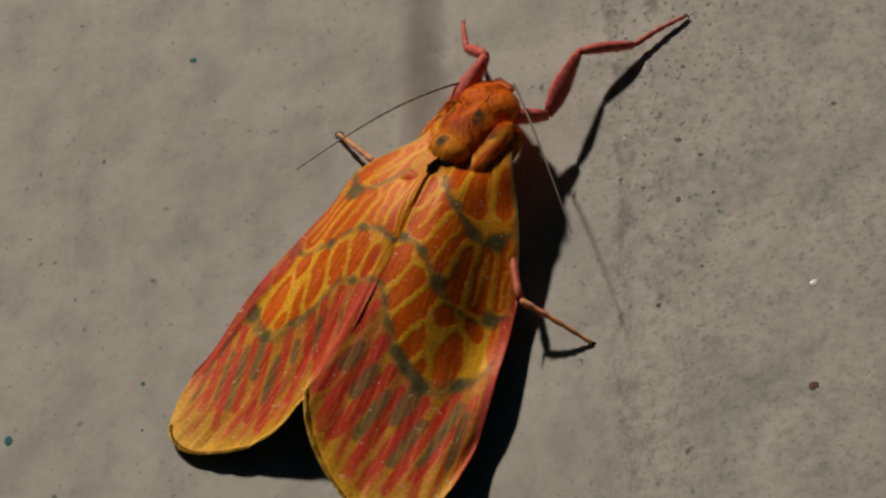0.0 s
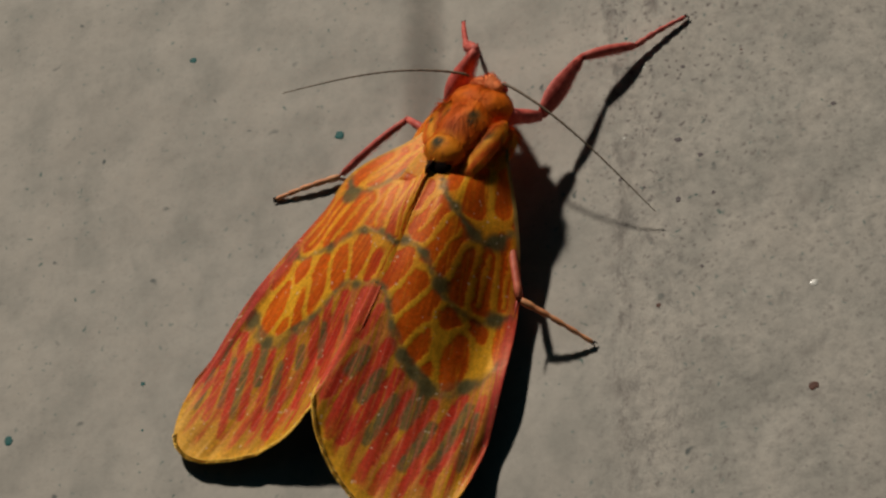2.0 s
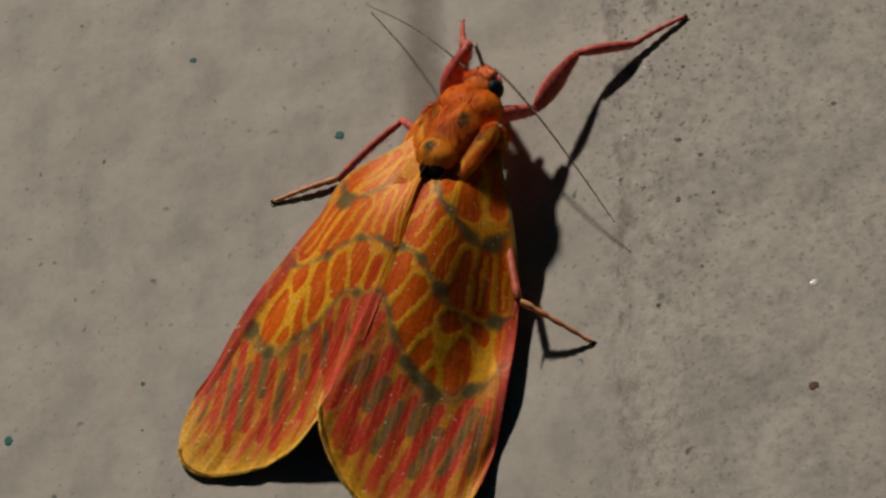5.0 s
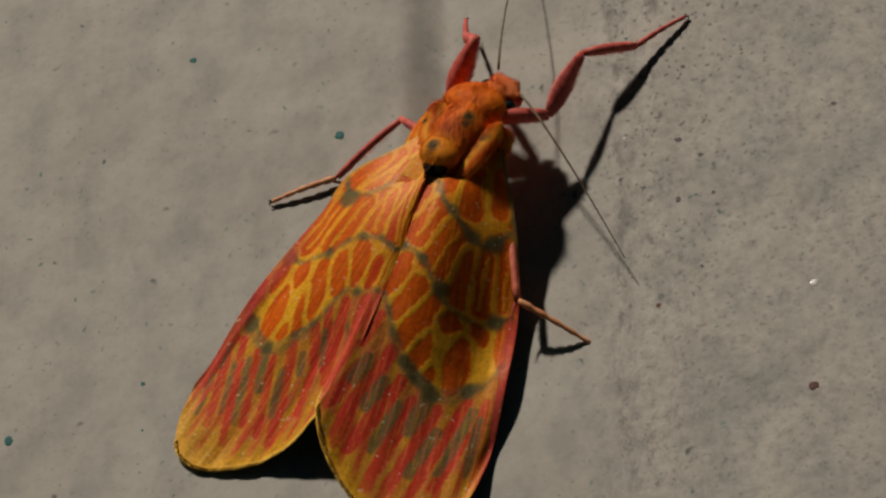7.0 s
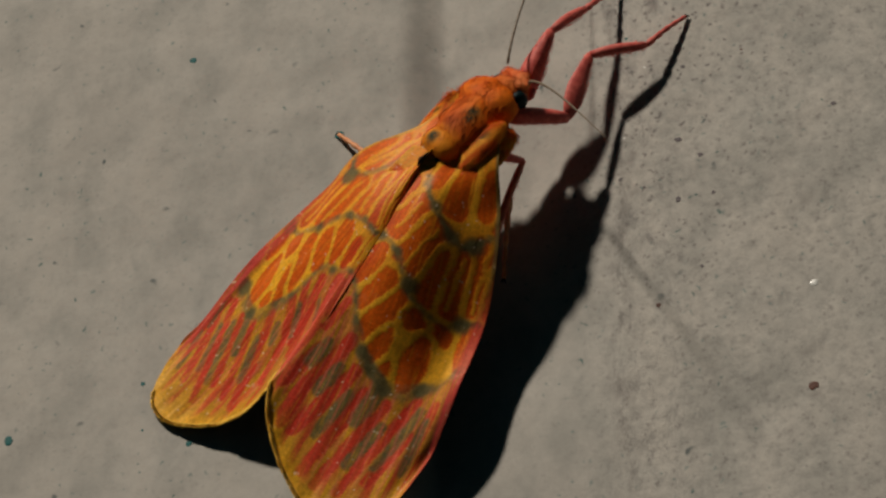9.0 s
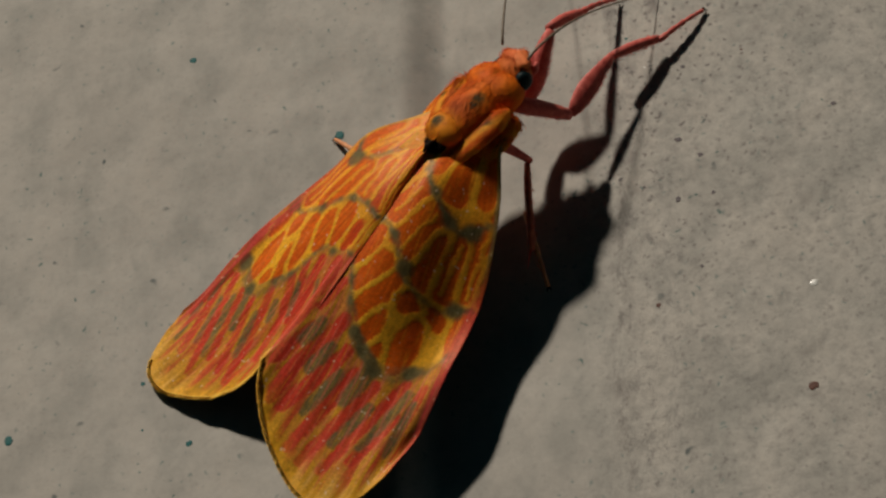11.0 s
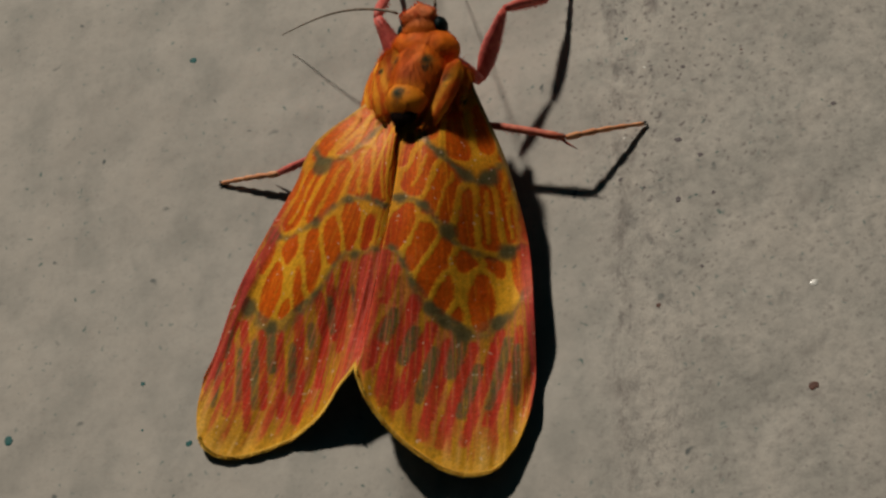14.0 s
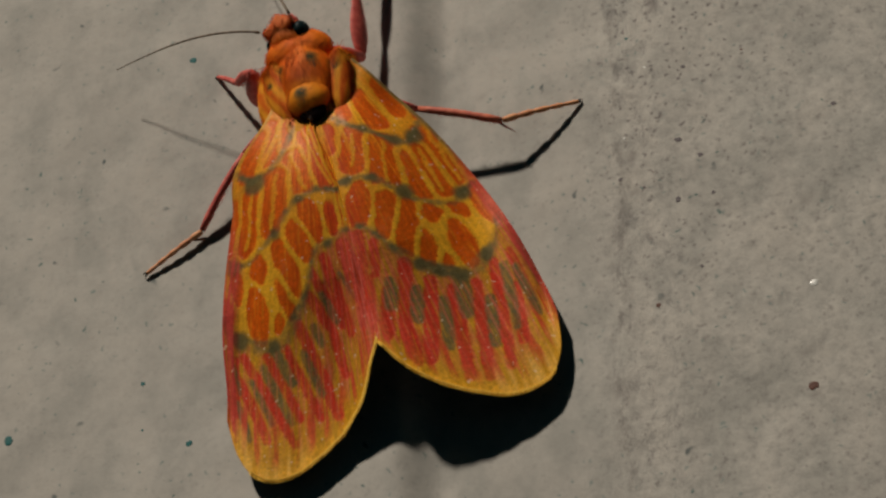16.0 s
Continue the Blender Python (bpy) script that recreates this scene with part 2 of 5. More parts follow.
def wall_relief(x, z):
    """How far the plaster stands out, in millimetres."""
    near = math.exp(-((x / 60.0) ** 2 + (z / 60.0) ** 2))
    wob = 0.25 * noise.noise(Vector((0.3, z * 0.05, 1.7)))
    e = x + 2.35 + wob
    t = min(1.0, max(0.0, (e + 0.3) / 2.5))
    fall = -1.05 * t * t * (3 - 2 * t) + 1.05 * min(1.0, max(0.0, (e - 2.0) / 12.0))
    rib = 0.05 * math.exp(-((x - 9.2 - 0.3 * noise.noise(Vector((2.0, z * 0.12, 0)))) / 0.45) ** 2)
    lumps = 0.16 * noise.noise(Vector((x * 0.13, z * 0.13, 3.1))) + 0.07 * noise.noise(Vector((x * 0.42, z * 0.42, 7.7)))
    grit = (0.016 + 0.012 * (x > 8)) * noise.noise(Vector((x * 1.5, z * 1.5, 5.2)))
    return near * (fall + rib + lumps + grit)


def build_wall():
    xs, zs = spread_axis(-32, 30, 0.25, (-1600, 1600)), spread_axis(-22, 27, 0.25, (-1400, 1300))
    verts = [(x, -wall_relief(x, z), z) for z in zs for x in xs]
    n, rows = len(xs), len(zs)
    faces = [(j * n + i, j * n + i + 1, (j + 1) * n + i + 1, (j + 1) * n + i) for j in range(rows - 1) for i in range(n - 1)]
    # back and rims give the wall its thickness
    k = len(verts)
    verts += [(xs[0], 150, zs[0]), (xs[-1], 150, zs[0]), (xs[-1], 150, zs[-1]), (xs[0], 150, zs[-1])]
    faces.append((k + 3, k + 2, k + 1, k))
    faces.append(tuple([k, k + 1] + [n - 1 - i for i in range(n)]))
    faces.append(tuple([k + 2, k + 3] + [(rows - 1) * n + i for i in range(n)]))
    faces.append(tuple([k + 3, k] + [j * n for j in range(rows)]))
    faces.append(tuple([k + 1, k + 2] + [(rows - 1 - j) * n + n - 1 for j in range(rows)]))
    wall = new("wall", mesh_of("wall", verts, faces, WALL))
    return tagged(wall, "grey-beige painted plaster wall with pits and a shallow groove", "wall", kind="structure")


wall = build_wall()
ground = new("ground", mesh_of("ground", [(-60000, -60000, -1400), (60000, -60000, -1400), (60000, 60000, -1400), (-60000, 60000, -1400)], [(0, 1, 2, 3)], GROUND))
tagged(ground, "plain grey concrete ground below the wall", "ground", kind="structure")


# ---- the moth, in its own millimetres: x to its right, y to its head, z off the wall ----
moth = new("moth")
tagged(moth, "orange-red moth with yellow veins and grey bands on the wall", "moth")


def wing_height(x, y, arch=0.053, fall=0.61):
    """Height of the folded wings over the wall: an arch that sinks towards the tail."""
    roof = np.where(x < 6, arch * x * x, arch * 36 + (x - 6) * fall)
    return 4.3 - roof - 0.12 * np.maximum(0.0, 2.0 - y)


# how high the outer margin hangs, from the inner corner to the tip
HANG_RIGHT = ([0, 0.12, 0.2, 0.35, 0.55, 0.75, 0.9, 1], [3.5, 3.5, 3.25, 2.55, 1.75, 1.2, 0.95, 0.95])
HANG_LEFT = ([0, 0.1, 0.2, 0.35, 0.55, 0.8, 1], [3.22, 2.85, 2.05, 1.25, 0.95, 0.85, 1.0])


def smooth_curve(points, n):
    """n points evenly along a Catmull-Rom curve through points."""
    p = np.array([points[0], *points, points[-1]], float)
    out = []
    for i in range(1, len(p) - 2):
        for t in np.linspace(0, 1, 40, endpoint=False):
            a, b2, c, d = p[i - 1], p[i], p[i + 1], p[i + 2]
            out.append(0.5 * (2 * b2 + (c - a) * t + (2 * a - 5 * b2 + 4 * c - d) * t * t + (3 * b2 - a - 3 * c + d) * t ** 3))
    out.append(p[-2])
    out = np.array(out)
    s = np.concatenate([[0], np.cumsum(np.linalg.norm(np.diff(out, axis=0), axis=1))])
    q = np.linspace(0, s[-1], n)
    return np.stack([np.interp(q, s, out[:, 0]), np.interp(q, s, out[:, 1])], 1)


# outer margin of a right wing, from the inner corner round the tip to the leading edge
MARGIN = [(-0.4, -1.7), (0.3, -3.0), (1.2, -4.5), (2.6, -5.8), (4.2, -6.7), (5.7, -7.2), (7.0, -7.1), (7.9, -6.5), (8.5, -5.2), (8.75, -3.3)]


def wing_grid(nu, nv):
    m = smooth_curve(MARGIN, nu)
    u = np.linspace(0, 1, nu)[:, None]
    base = np.array([[-0.35, 10.6]]) * (1 - u) + np.array([[2.55, 13.2]]) * u
    ctrl = (base + m) / 2 + np.array([[1.75, 0.9]]) * u ** 2.2
    v = np.linspace(0, 1, nv)[None, :, None]
    pts = base[:, None] * (1 - v) ** 2 + 2 * v * (1 - v) * ctrl[:, None] + v * v * m[:, None]
    return pts, np.broadcast_to(u, (nu, nv)), np.broadcast_to(v[..., 0], (nu, nv))


def near(x, y, line):
    """Distance to a polyline and how far along it."""
    best, along = np.full(x.shape, 1e9), np.zeros(x.shape)
    for i, (a, b2) in enumerate(zip(line[:-1], line[1:])):
        a, b2 = np.array(a), np.array(b2)
        d = b2 - a
        t = np.clip(((x - a[0]) * d[0] + (y - a[1]) * d[1]) / (d @ d), 0, 1)
        r = np.hypot(x - a[0] - t * d[0], y - a[1] - t * d[1])
        along = np.where(r < best, (i + t) / (len(line) - 1), along)
        best = np.minimum(best, r)
    return best, along


def step(a, b2, x):
    t = np.clip((x - a) / (b2 - a), 0, 1)
    return t * t * (3 - 2 * t)


def wobble(x, y, s, seed):
    return np.array([noise.noise(Vector((p * s, q * s, seed))) for p, q in zip(x.ravel(), y.ravel())]).reshape(x.shape)


# the pattern of each wing: red cells between yellow veins, streaks towards the margin (x, y, x, y, half width),
# three wavy grey bands, and the darker knots on them (x, y, radius)
CELLS_RIGHT = [
    (-0.1, 5.3, -0.15, 4.0, 0.36), (-0.3, 9.0, -0.3, 6.6, 0.3), (4.55, 10.6, 4.95, 8.9, 0.24), (5.6, 7.6, 6.3, 5.6, 0.26),
    (0.51, 9.11, 0.62, 7.84, 0.2), (1.46, 10.38, 1.48, 9.46, 0.29), (2.39, 10.87, 2.93, 8.81, 0.32), (3.45, 11.4, 4.03, 9.71, 0.29), (1.62, 8.22, 1.45, 6.58, 0.52),
    (2.92, 7.63, 2.83, 5.25, 0.57), (3.7, 6.98, 4.14, 4.46, 0.32), (4.31, 7.29, 5.01, 4.75, 0.34), (4.76, 8.63, 5.85, 5.41, 0.34), (1.3, 5.01, 1.07, 3.74, 0.49),
    (2.52, 4.56, 2.07, 2.96, 0.4), (3.36, 3.61, 2.86, 1.79, 0.4), (4.18, 3.54, 4.28, 3.15, 0.4), (5.29, 3.76, 5.59, 3.42, 0.29), (6.47, 4.58, 6.88, 3.03, 0.4),
    (5.15, 2.44, 5.39, 0.69, 0.4), (3.69, 2.07, 3.67, 0.87, 0.29), (4.38, 0.85, 4.41, 0.45, 0.2), (1.06, 2.44, 1.06, 1.37, 0.32), (1.58, 1.74, 1.53, 0.96, 0.23),
]
RED_STREAKS_RIGHT = [
    (0.75, 3.0, 0.55, 1.3, 0.28), (1.35, 2.4, 1.15, 1.1, 0.2), (0.3, 2.6, 0.05, -0.4, 0.24), (0.75, 0.6, 0.4, -1.8, 0.2),
    (2.46, 0.95, 1.85, -1.86, 0.32), (1.78, -2.18, 1.81, -3.89, 0.26), (3.37, -0.12, 2.7, -3.19, 0.32), (2.66, -3.34, 2.46, -4.17, 0.26), (4.25, -0.78, 4.02, -4.41, 0.26),
    (5.35, -0.69, 4.98, -4.51, 0.29), (6.37, 0.35, 6.08, -4.01, 0.26), (7.08, -1.26, 6.9, -3.58, 0.26), (7.17, 0.71, 7.57, -1.54, 0.2), (7.57, 2.22, 8.03, 0.48, 0.26),
    (1.36, -0.2, 1.02, -2.11, 0.26),
]
GREY_STREAKS_RIGHT = [
    (1.59, 0.18, 1.31, -1.23, 0.34), (2.6, -0.48, 2.32, -2.15, 0.34), (3.71, -1.24, 3.4, -3.87, 0.32), (4.74, -0.25, 4.6, -2.35, 0.4), (5.78, -1.69, 5.49, -4.29, 0.32),
    (6.78, 0.02, 6.71, -3.63, 0.26), (7.26, -0.22, 7.87, -3.14, 0.23), (7.78, 1.04, 8.17, -1.33, 0.17),
]
BANDS_RIGHT = [
    [(1.06, 9.62), (1.71, 8.82), (2.31, 8.46), (2.94, 8.07), (3.56, 7.75), (3.98, 7.62), (4.37, 8.2), (4.65, 8.94)],
    [(0.64, 5.95), (1.61, 5.81), (2.14, 5.62), (2.75, 5.06), (3.32, 4.65), (3.76, 4.19), (4.45, 3.93), (5.2, 4.01), (5.74, 4.59), (6.3, 5.04)],
    [(0.93, 3.35), (1.48, 2.87), (1.86, 2.23), (2.34, 1.56), (3.08, 0.73), (3.88, 0.28), (4.77, -0.11), (5.54, 0.1), (6.08, 0.79), (6.49, 1.33), (6.87, 2.1), (7.22, 2.79)],
]
KNOTS_RIGHT = [
    (2.29, 8.52, 0.37), (3.48, 7.77, 0.43), (4.34, 8.07, 0.49), (1.19, 9.23, 0.26), (0.88, 5.88, 0.34), (2.14, 5.62, 0.32), (3.37, 4.59, 0.46), (5.74, 4.59, 0.49),
    (3.08, 0.73, 0.37), (3.95, 0.2, 0.37), (4.79, -0.18, 0.49), (6.08, 0.79, 0.43), (7.11, 2.56, 0.37),
]
CELLS_LEFT = [
    (0.45, 10.6, 0.15, 9.5, 0.24), (1.25, 11.3, 0.95, 10.5, 0.22), (1.75, 12.2, 1.6, 11.4, 0.18), (2.3, 12.8, 2.3, 12.0, 0.17),
    (0.0, 5.95, 0.08, 4.75, 0.38), (-0.2, 5.7, -0.25, 4.6, 0.3), (-0.05, 9.2, -0.15, 7.0, 0.36), (0.75, 10.2, 0.35, 8.6, 0.26), (5.2, 9.6, 5.6, 8.2, 0.24),
    (3.6, 10.78, 4.26, 8.7, 0.23), (3, 11.3, 3.33, 9.03, 0.26), (2.52, 11.66, 2.49, 9.62, 0.26), (2.06, 11.51, 2.09, 10.59, 0.2), (1.47, 10.46, 0.38, 6.7, 0.46),
    (5.43, 8.03, 6.54, 5.37, 0.26), (4.16, 7.66, 5.52, 5.09, 0.34), (3.03, 8.04, 3.92, 5.38, 0.49), (2.25, 8.92, 1.9, 6.83, 0.43), (5.05, 4.03, 5.13, 3.28, 0.34),
    (6.38, 3.61, 6.55, 2.73, 0.23), (3.76, 4.19, 3.55, 2.26, 0.4), (2.96, 4.88, 2.51, 3.65, 0.46), (2, 5.8, 1.76, 4.41, 0.4), (0.33, 5.66, 0.61, 4.55, 0.46),
    (5.63, 2.34, 5.77, 0.44, 0.46), (4.16, 2.57, 3.95, 1.03, 0.23), (4.61, 0.88, 4.77, 0.43, 0.17), (7.14, 2.55, 7.44, 1.43, 0.2),
]
RED_STREAKS_LEFT = [
    (2.81, 1.5, 2.27, 0.22, 0.26), (2, -0.38, 1.83, -2.16, 0.23), (3.71, 0.36, 2.87, -3.28, 0.29), (4.63, -0.6, 3.82, -3.44, 0.23), (5.72, -0.63, 4.9, -3.28, 0.23),
    (6.98, -0.19, 5.66, -4.08, 0.23), (7.58, -1.1, 6.9, -3.89, 0.26), (7.39, -0.22, 7.93, -2.36, 0.2), (2.46, 2.64, 1.7, 0.44, 0.23), (1.64, 3.14, 1.17, 0.21, 0.26),
    (0.47, 3.39, -0.11, 0.7, 0.46), (0.08, 0.41, 0.2, -0.69, 0.17),
]
GREY_STREAKS_LEFT = [
    (2.17, 1.44, 1.62, -0.16, 0.23), (2.93, 0.05, 2.65, -0.96, 0.26), (3.74, -1.06, 3.17, -3.36, 0.26), (5.27, -0.36, 4.61, -2.41, 0.29), (6.05, -1.14, 5.1, -4.4, 0.26),
    (6.84, -1.59, 6.19, -4.2, 0.2), (7.96, -2.48, 7.65, -4.69, 0.23), (1.01, 2.12, 0.38, 0.75, 0.14), (7.58, -0.53, 7.65, -2.05, 0.14),
]
BANDS_LEFT = [
    [(4.64, 9.2), (4.07, 8.27), (3.4, 8.43), (2.74, 9.16), (2.27, 10.02), (2.01, 10.61)],
    [(6.7, 4.93), (6.32, 4.44), (5.28, 4.37), (4.23, 4.86), (3.31, 5.59), (2.61, 6.27), (1.49, 6.52), (-0.1, 6.33)],
    [(7.62, 2.05), (7.38, 1.01), (6.85, 0.43), (5.85, -0.12), (5.19, -0.31), (4.54, -0.14), (3.84, 0.53), (3.22, 1.36), (2.67, 2.13), (2.25, 3.15), (1.81, 3.71), (1.22, 3.68), (-0.07, 4.15)],
]
KNOTS_LEFT = [
    (4.02, 8.11, 0.57), (6.4, 4.43, 0.49), (3.82, 5.05, 0.34), (2.41, 6.37, 0.26), (1.23, 6.59, 0.26), (7.65, 1.93, 0.4), (6.89, 0.61, 0.55), (1.22, 3.68, 0.32),
    (5.19, -0.31, 0.4), (2.27, 10.02, 0.23),
]
PATTERN = {1: (CELLS_RIGHT, RED_STREAKS_RIGHT, GREY_STREAKS_RIGHT, BANDS_RIGHT, KNOTS_RIGHT), -1: (CELLS_LEFT, RED_STREAKS_LEFT, GREY_STREAKS_LEFT, BANDS_LEFT, KNOTS_LEFT)}
BAND_WIDE = (0.14, 0.14, 0.24)
CRIMSON = np.array((0.55, 0.055, 0.050))
RED, ORANGE_RED = np.array((0.58, 0.032, 0.010)), np.array((0.68, 0.100, 0.004))
YELLOW, GREY, ROSE = np.array((0.86, 0.42, 0.024)), np.array((0.145, 0.130, 0.055)), np.array((0.62, 0.075, 0.060))


def spindle(x, y, a, b2, wide, soft, trim=0.6):
    """How much of a point lies in a rounded spindle from a to b2."""
    a, b2 = np.array(a), np.array(b2)
    d = (b2 - a) / max(np.linalg.norm(b2 - a), 1e-6)
    cut = min(trim * wide, 0.42 * np.linalg.norm(b2 - a))
    r, t = near(x, y, [a + d * cut, b2 - d * cut])
    wide = wide * (0.86 + 0.2 * np.sin(math.pi * t))
    return step(wide + soft, wide - soft, r)


def wing_tint(x, y, u, v, side, seed=0.0):
    """Colours of the wing's scales, and where its veins stand up."""
    cells, reds, greys, bands, knots = PATTERN[side]
    rng = np.random.default_rng(5 + side)
    w1, w2, w3 = wobble(x, y, 1.3, 2.2 + seed), wobble(x, y, 4.2, 8.1 + seed), wobble(u * 58.0, v * 9.0, 1.0, 1.1 + seed)
    w4 = wobble(u * 120.0, v * 14.0, 1.0, 6.1 + seed)
    speck = rng.normal(0, 1, x.shape)
    xx = x + 0.05 * w1 + 0.035 * w2 + 0.02 * speck + 0.03 * w3
    yy = y + 0.07 * wobble(x, y, 1.3, 4.9 + seed) + 0.05 * wobble(x, y, 4.2, 3.0 + seed)
    lay = lambda col, c, a: col * (1 - a[..., None]) + c * a[..., None]
    low = np.array(sorted(bands[2]))
    line = np.interp(xx, low[:, 0], low[:, 1])
    below = step(0.12, -0.12, yy - line)
    # the inner wing: yellow ground that shows as veins, warmer towards the root
    root = step(2.0, 9.0, yy)
    col = lay(np.broadcast_to(YELLOW, (*x.shape, 3)), YELLOW * 0.42 + ORANGE_RED * 0.58, np.clip(0.6 * root + 0.25 * w1, 0, 0.8))
    first, second = np.full(x.shape, 9.0), np.full(x.shape, 9.0)
    for ax, ay, bx, by, wide in cells:
        a, b2 = np.array((ax, ay)), np.array((bx, by))
        cut = (b2 - a) * min(0.40, 0.30 * wide / max(np.linalg.norm(b2 - a), 1e-6))
        d = near(xx, yy, [a + cut, b2 - cut])[0] - wide
        if ay <= 6.6:
            # past the second band the cells are long and pointed like leaves
            d, t = near(xx, yy, [a - 0.22 * (b2 - a), b2 + 0.22 * (b2 - a)])
            d = d - wide * (0.42 + 0.66 * np.sin(math.pi * t) ** 0.8)
        second = np.minimum(second, np.maximum(first, d))
        first = np.minimum(first, d)
    # cells crowd each other but for the yellow field in the deep bow of the last band
    field = step(3.0, 3.8, xx) * step(7.0, 6.3, xx) * step(4.0, 3.2, yy)
    grow = 0.20 - 0.07 * field
    inside = step(0.07, -0.07, first - grow) * step(0.14, 0.36, second - first + 0.10 * w1 + 0.06 * w2)
    warm = np.clip(0.66 + 0.35 * step(0.4, 2.4, xx) - 0.45 * step(1.5, 0.4, xx) + 0.4 * w1 + 0.25 * w3, 0, 1)
    cell = lay(np.broadcast_to(RED, (*x.shape, 3)), ORANGE_RED, warm)
    # wide cells are parted by a fine vein of their own
    for ax, ay, bx, by, wide in cells:
        if wide > 0.32 and ay > 6.6 and math.hypot(bx - ax, by - ay) > 3 * wide:
            d = near(xx + 0.10 * w1, yy, [(ax + 0.06, ay), (bx - 0.06, by)])[0]
            inside = inside * (1 - 0.85 * step(0.15, 0.04, d))
    col = lay(col, cell, inside * 0.96)
    # fine pale lines between the rows of scales
    col = lay(col, YELLOW, np.clip(0.9 * w4 - 0.22 + 0.3 * w3, 0, 0.26) * inside)
    # at the root the veins run together
    col = lay(col, ORANGE_RED, step(0.20, 0.06, v) * np.clip(0.15 + 0.8 * w3, 0, 0.5))
    col = lay(col, YELLOW, step(0.30, 0.12, v) * np.clip(1.5 * np.cos(u * 2 * math.pi * 5.0 + 0.6 * w1) - 0.75 + 0.5 * w3, 0, 0.85))
    # the outer wing: streaks of red and grey over a dull yellow that clears towards the margin
    ground = lay(np.broadcast_to(YELLOW * 0.74, (*x.shape, 3)), ROSE * 0.75 + GREY * 0.25, np.clip(0.28 + 0.4 * w1 + 0.6 * w3, 0.0, 0.75) * step(0.99, 0.84, v))
    for ax, ay, bx, by, wide in reds:
        m = spindle(xx, yy, (ax, ay), (bx + 0.38 * (bx - ax), by + 0.38 * (by - ay)), wide * 1.15, 0.075, 0.2)
        ground = lay(ground, RED * 0.75 + ROSE * 0.25, m * np.clip(0.96 - 0.3 * step(0.88, 0.98, v) + 0.15 * w3, 0, 1))
        inside = np.maximum(inside, m * 0.6)
    for ax, ay, bx, by, wide in greys:
        m = spindle(xx, yy, (ax, ay), (bx, by), wide * 0.92, 0.085, 0.2)
        ground = lay(ground, GREY * 0.95, m * np.clip(0.86 + 0.3 * w2, 0, 1))
    ground = lay(ground, RED, np.clip(0.9 * w4 + 0.4 * w3 - 0.2, 0, 0.3) * step(1.0, 0.9, v))
    ground = lay(ground, YELLOW, np.clip(-0.9 * w4 - 0.4 * w3 - 0.2, 0, 0.3))
    hair_line = np.sin(2 * math.pi * (u * 31.0 + 0.25 * w1))
    ground = lay(ground, ROSE * 1.1 + np.array((0.10, 0.09, 0.05)), np.clip(0.9 * hair_line - 0.5 + 0.5 * w3, 0, 0.32) * step(0.97, 0.90, v))
    fan = np.sin(2 * math.pi * (u * 12.5 + 0.10 * w1))
    ground = lay(ground, RED * 0.7 + ROSE * 0.3, np.clip(fan + 1.0 * w3 + 0.8 * w4 - 0.1, 0, 0.75) * step(0.80, 0.88, v) * step(0.99, 0.93, v))
    col = lay(col, ground, below)
    # a faded, rosy fold along the inner margin
    fold = step(1.1, 0.1, xx) * step(0.6, -0.6, yy - line)
    col = lay(col, RED * 0.8 + ROSE * 0.2, fold * np.clip(0.45 + 0.5 * w3, 0.1, 0.7))
    col = lay(col, ROSE * 1.05 + np.array((0.12, 0.10, 0.05)), fold * np.clip(0.35 + 0.9 * np.sin(u * 2 * math.pi * 34 + 3.0 * w1) + 0.8 * w4, 0, 0.55))
    col = lay(col, ROSE * 1.05 + 0.05, fold * np.clip(0.05 + 0.9 * w4 + 0.5 * w3, 0, 0.5))
    col = lay(col, RED, fold * np.clip(0.15 - 0.9 * w4, 0, 0.6))
    for pts, wide in zip(bands, BAND_WIDE):
        d, t = near(xx, yy, pts)
        if wide > 0.2:
            wide = 0.13 + 0.19 * step(2.2, 0.4, yy)
        col = lay(col, GREY, step(wide + 0.16, wide - 0.12, d - 0.05 * w2) * np.clip(0.72 + 0.6 * w1 + 0.3 * w2, 0.3, 0.95))
    for kx, ky, r in knots:
        d = np.hypot(xx - kx, (yy - ky) * 0.9)
        col = lay(col, GREY * 0.78, step(r + 0.08, r - 0.26, d) * 0.9)
    edge = (step(0.90, 0.955, u + 0.012 * w1) if side > 0 else step(0.845, 0.91, u + 0.012 * w1)) * step(0.35, 0.55, v)
    col = lay(col, CRIMSON, edge * np.clip(0.8 + 0.5 * w3, 0.35, 0.95))
    # greyer leading edge in the root half, stronger on the right wing
    grey_edge = step(0.955, 0.985, u + 0.01 * w1) * step(0.50, 0.30, v)
    col = lay(col, GREY * 1.2, grey_edge * (0.85 if side > 0 else 0.35))
    rim = step(0.955, 0.995, v + 0.014 * w2 + 0.012 * w1 + 0.01 * w3) * step(1.0, 0.93, u)
    col = lay(col, YELLOW, rim * np.clip(0.8 + 0.5 * w4, 0, 0.95))
    tip = step(0.90, 0.97, v + 0.02 * w1 + 0.02 * w3) * step(0.45, 0.65, u) * step(0.93, 0.80, u)
    col = lay(col, np.array((0.80, 0.48, 0.11)), tip * np.clip(0.30 + 0.9 * w3, 0.0, 0.70))
    col = np.clip(col * (1 + 0.09 * speck[..., None] + 0.20 * w3[..., None] + 0.10 * w2[..., None]), 0.004, 1)
    return col, 1 - inside


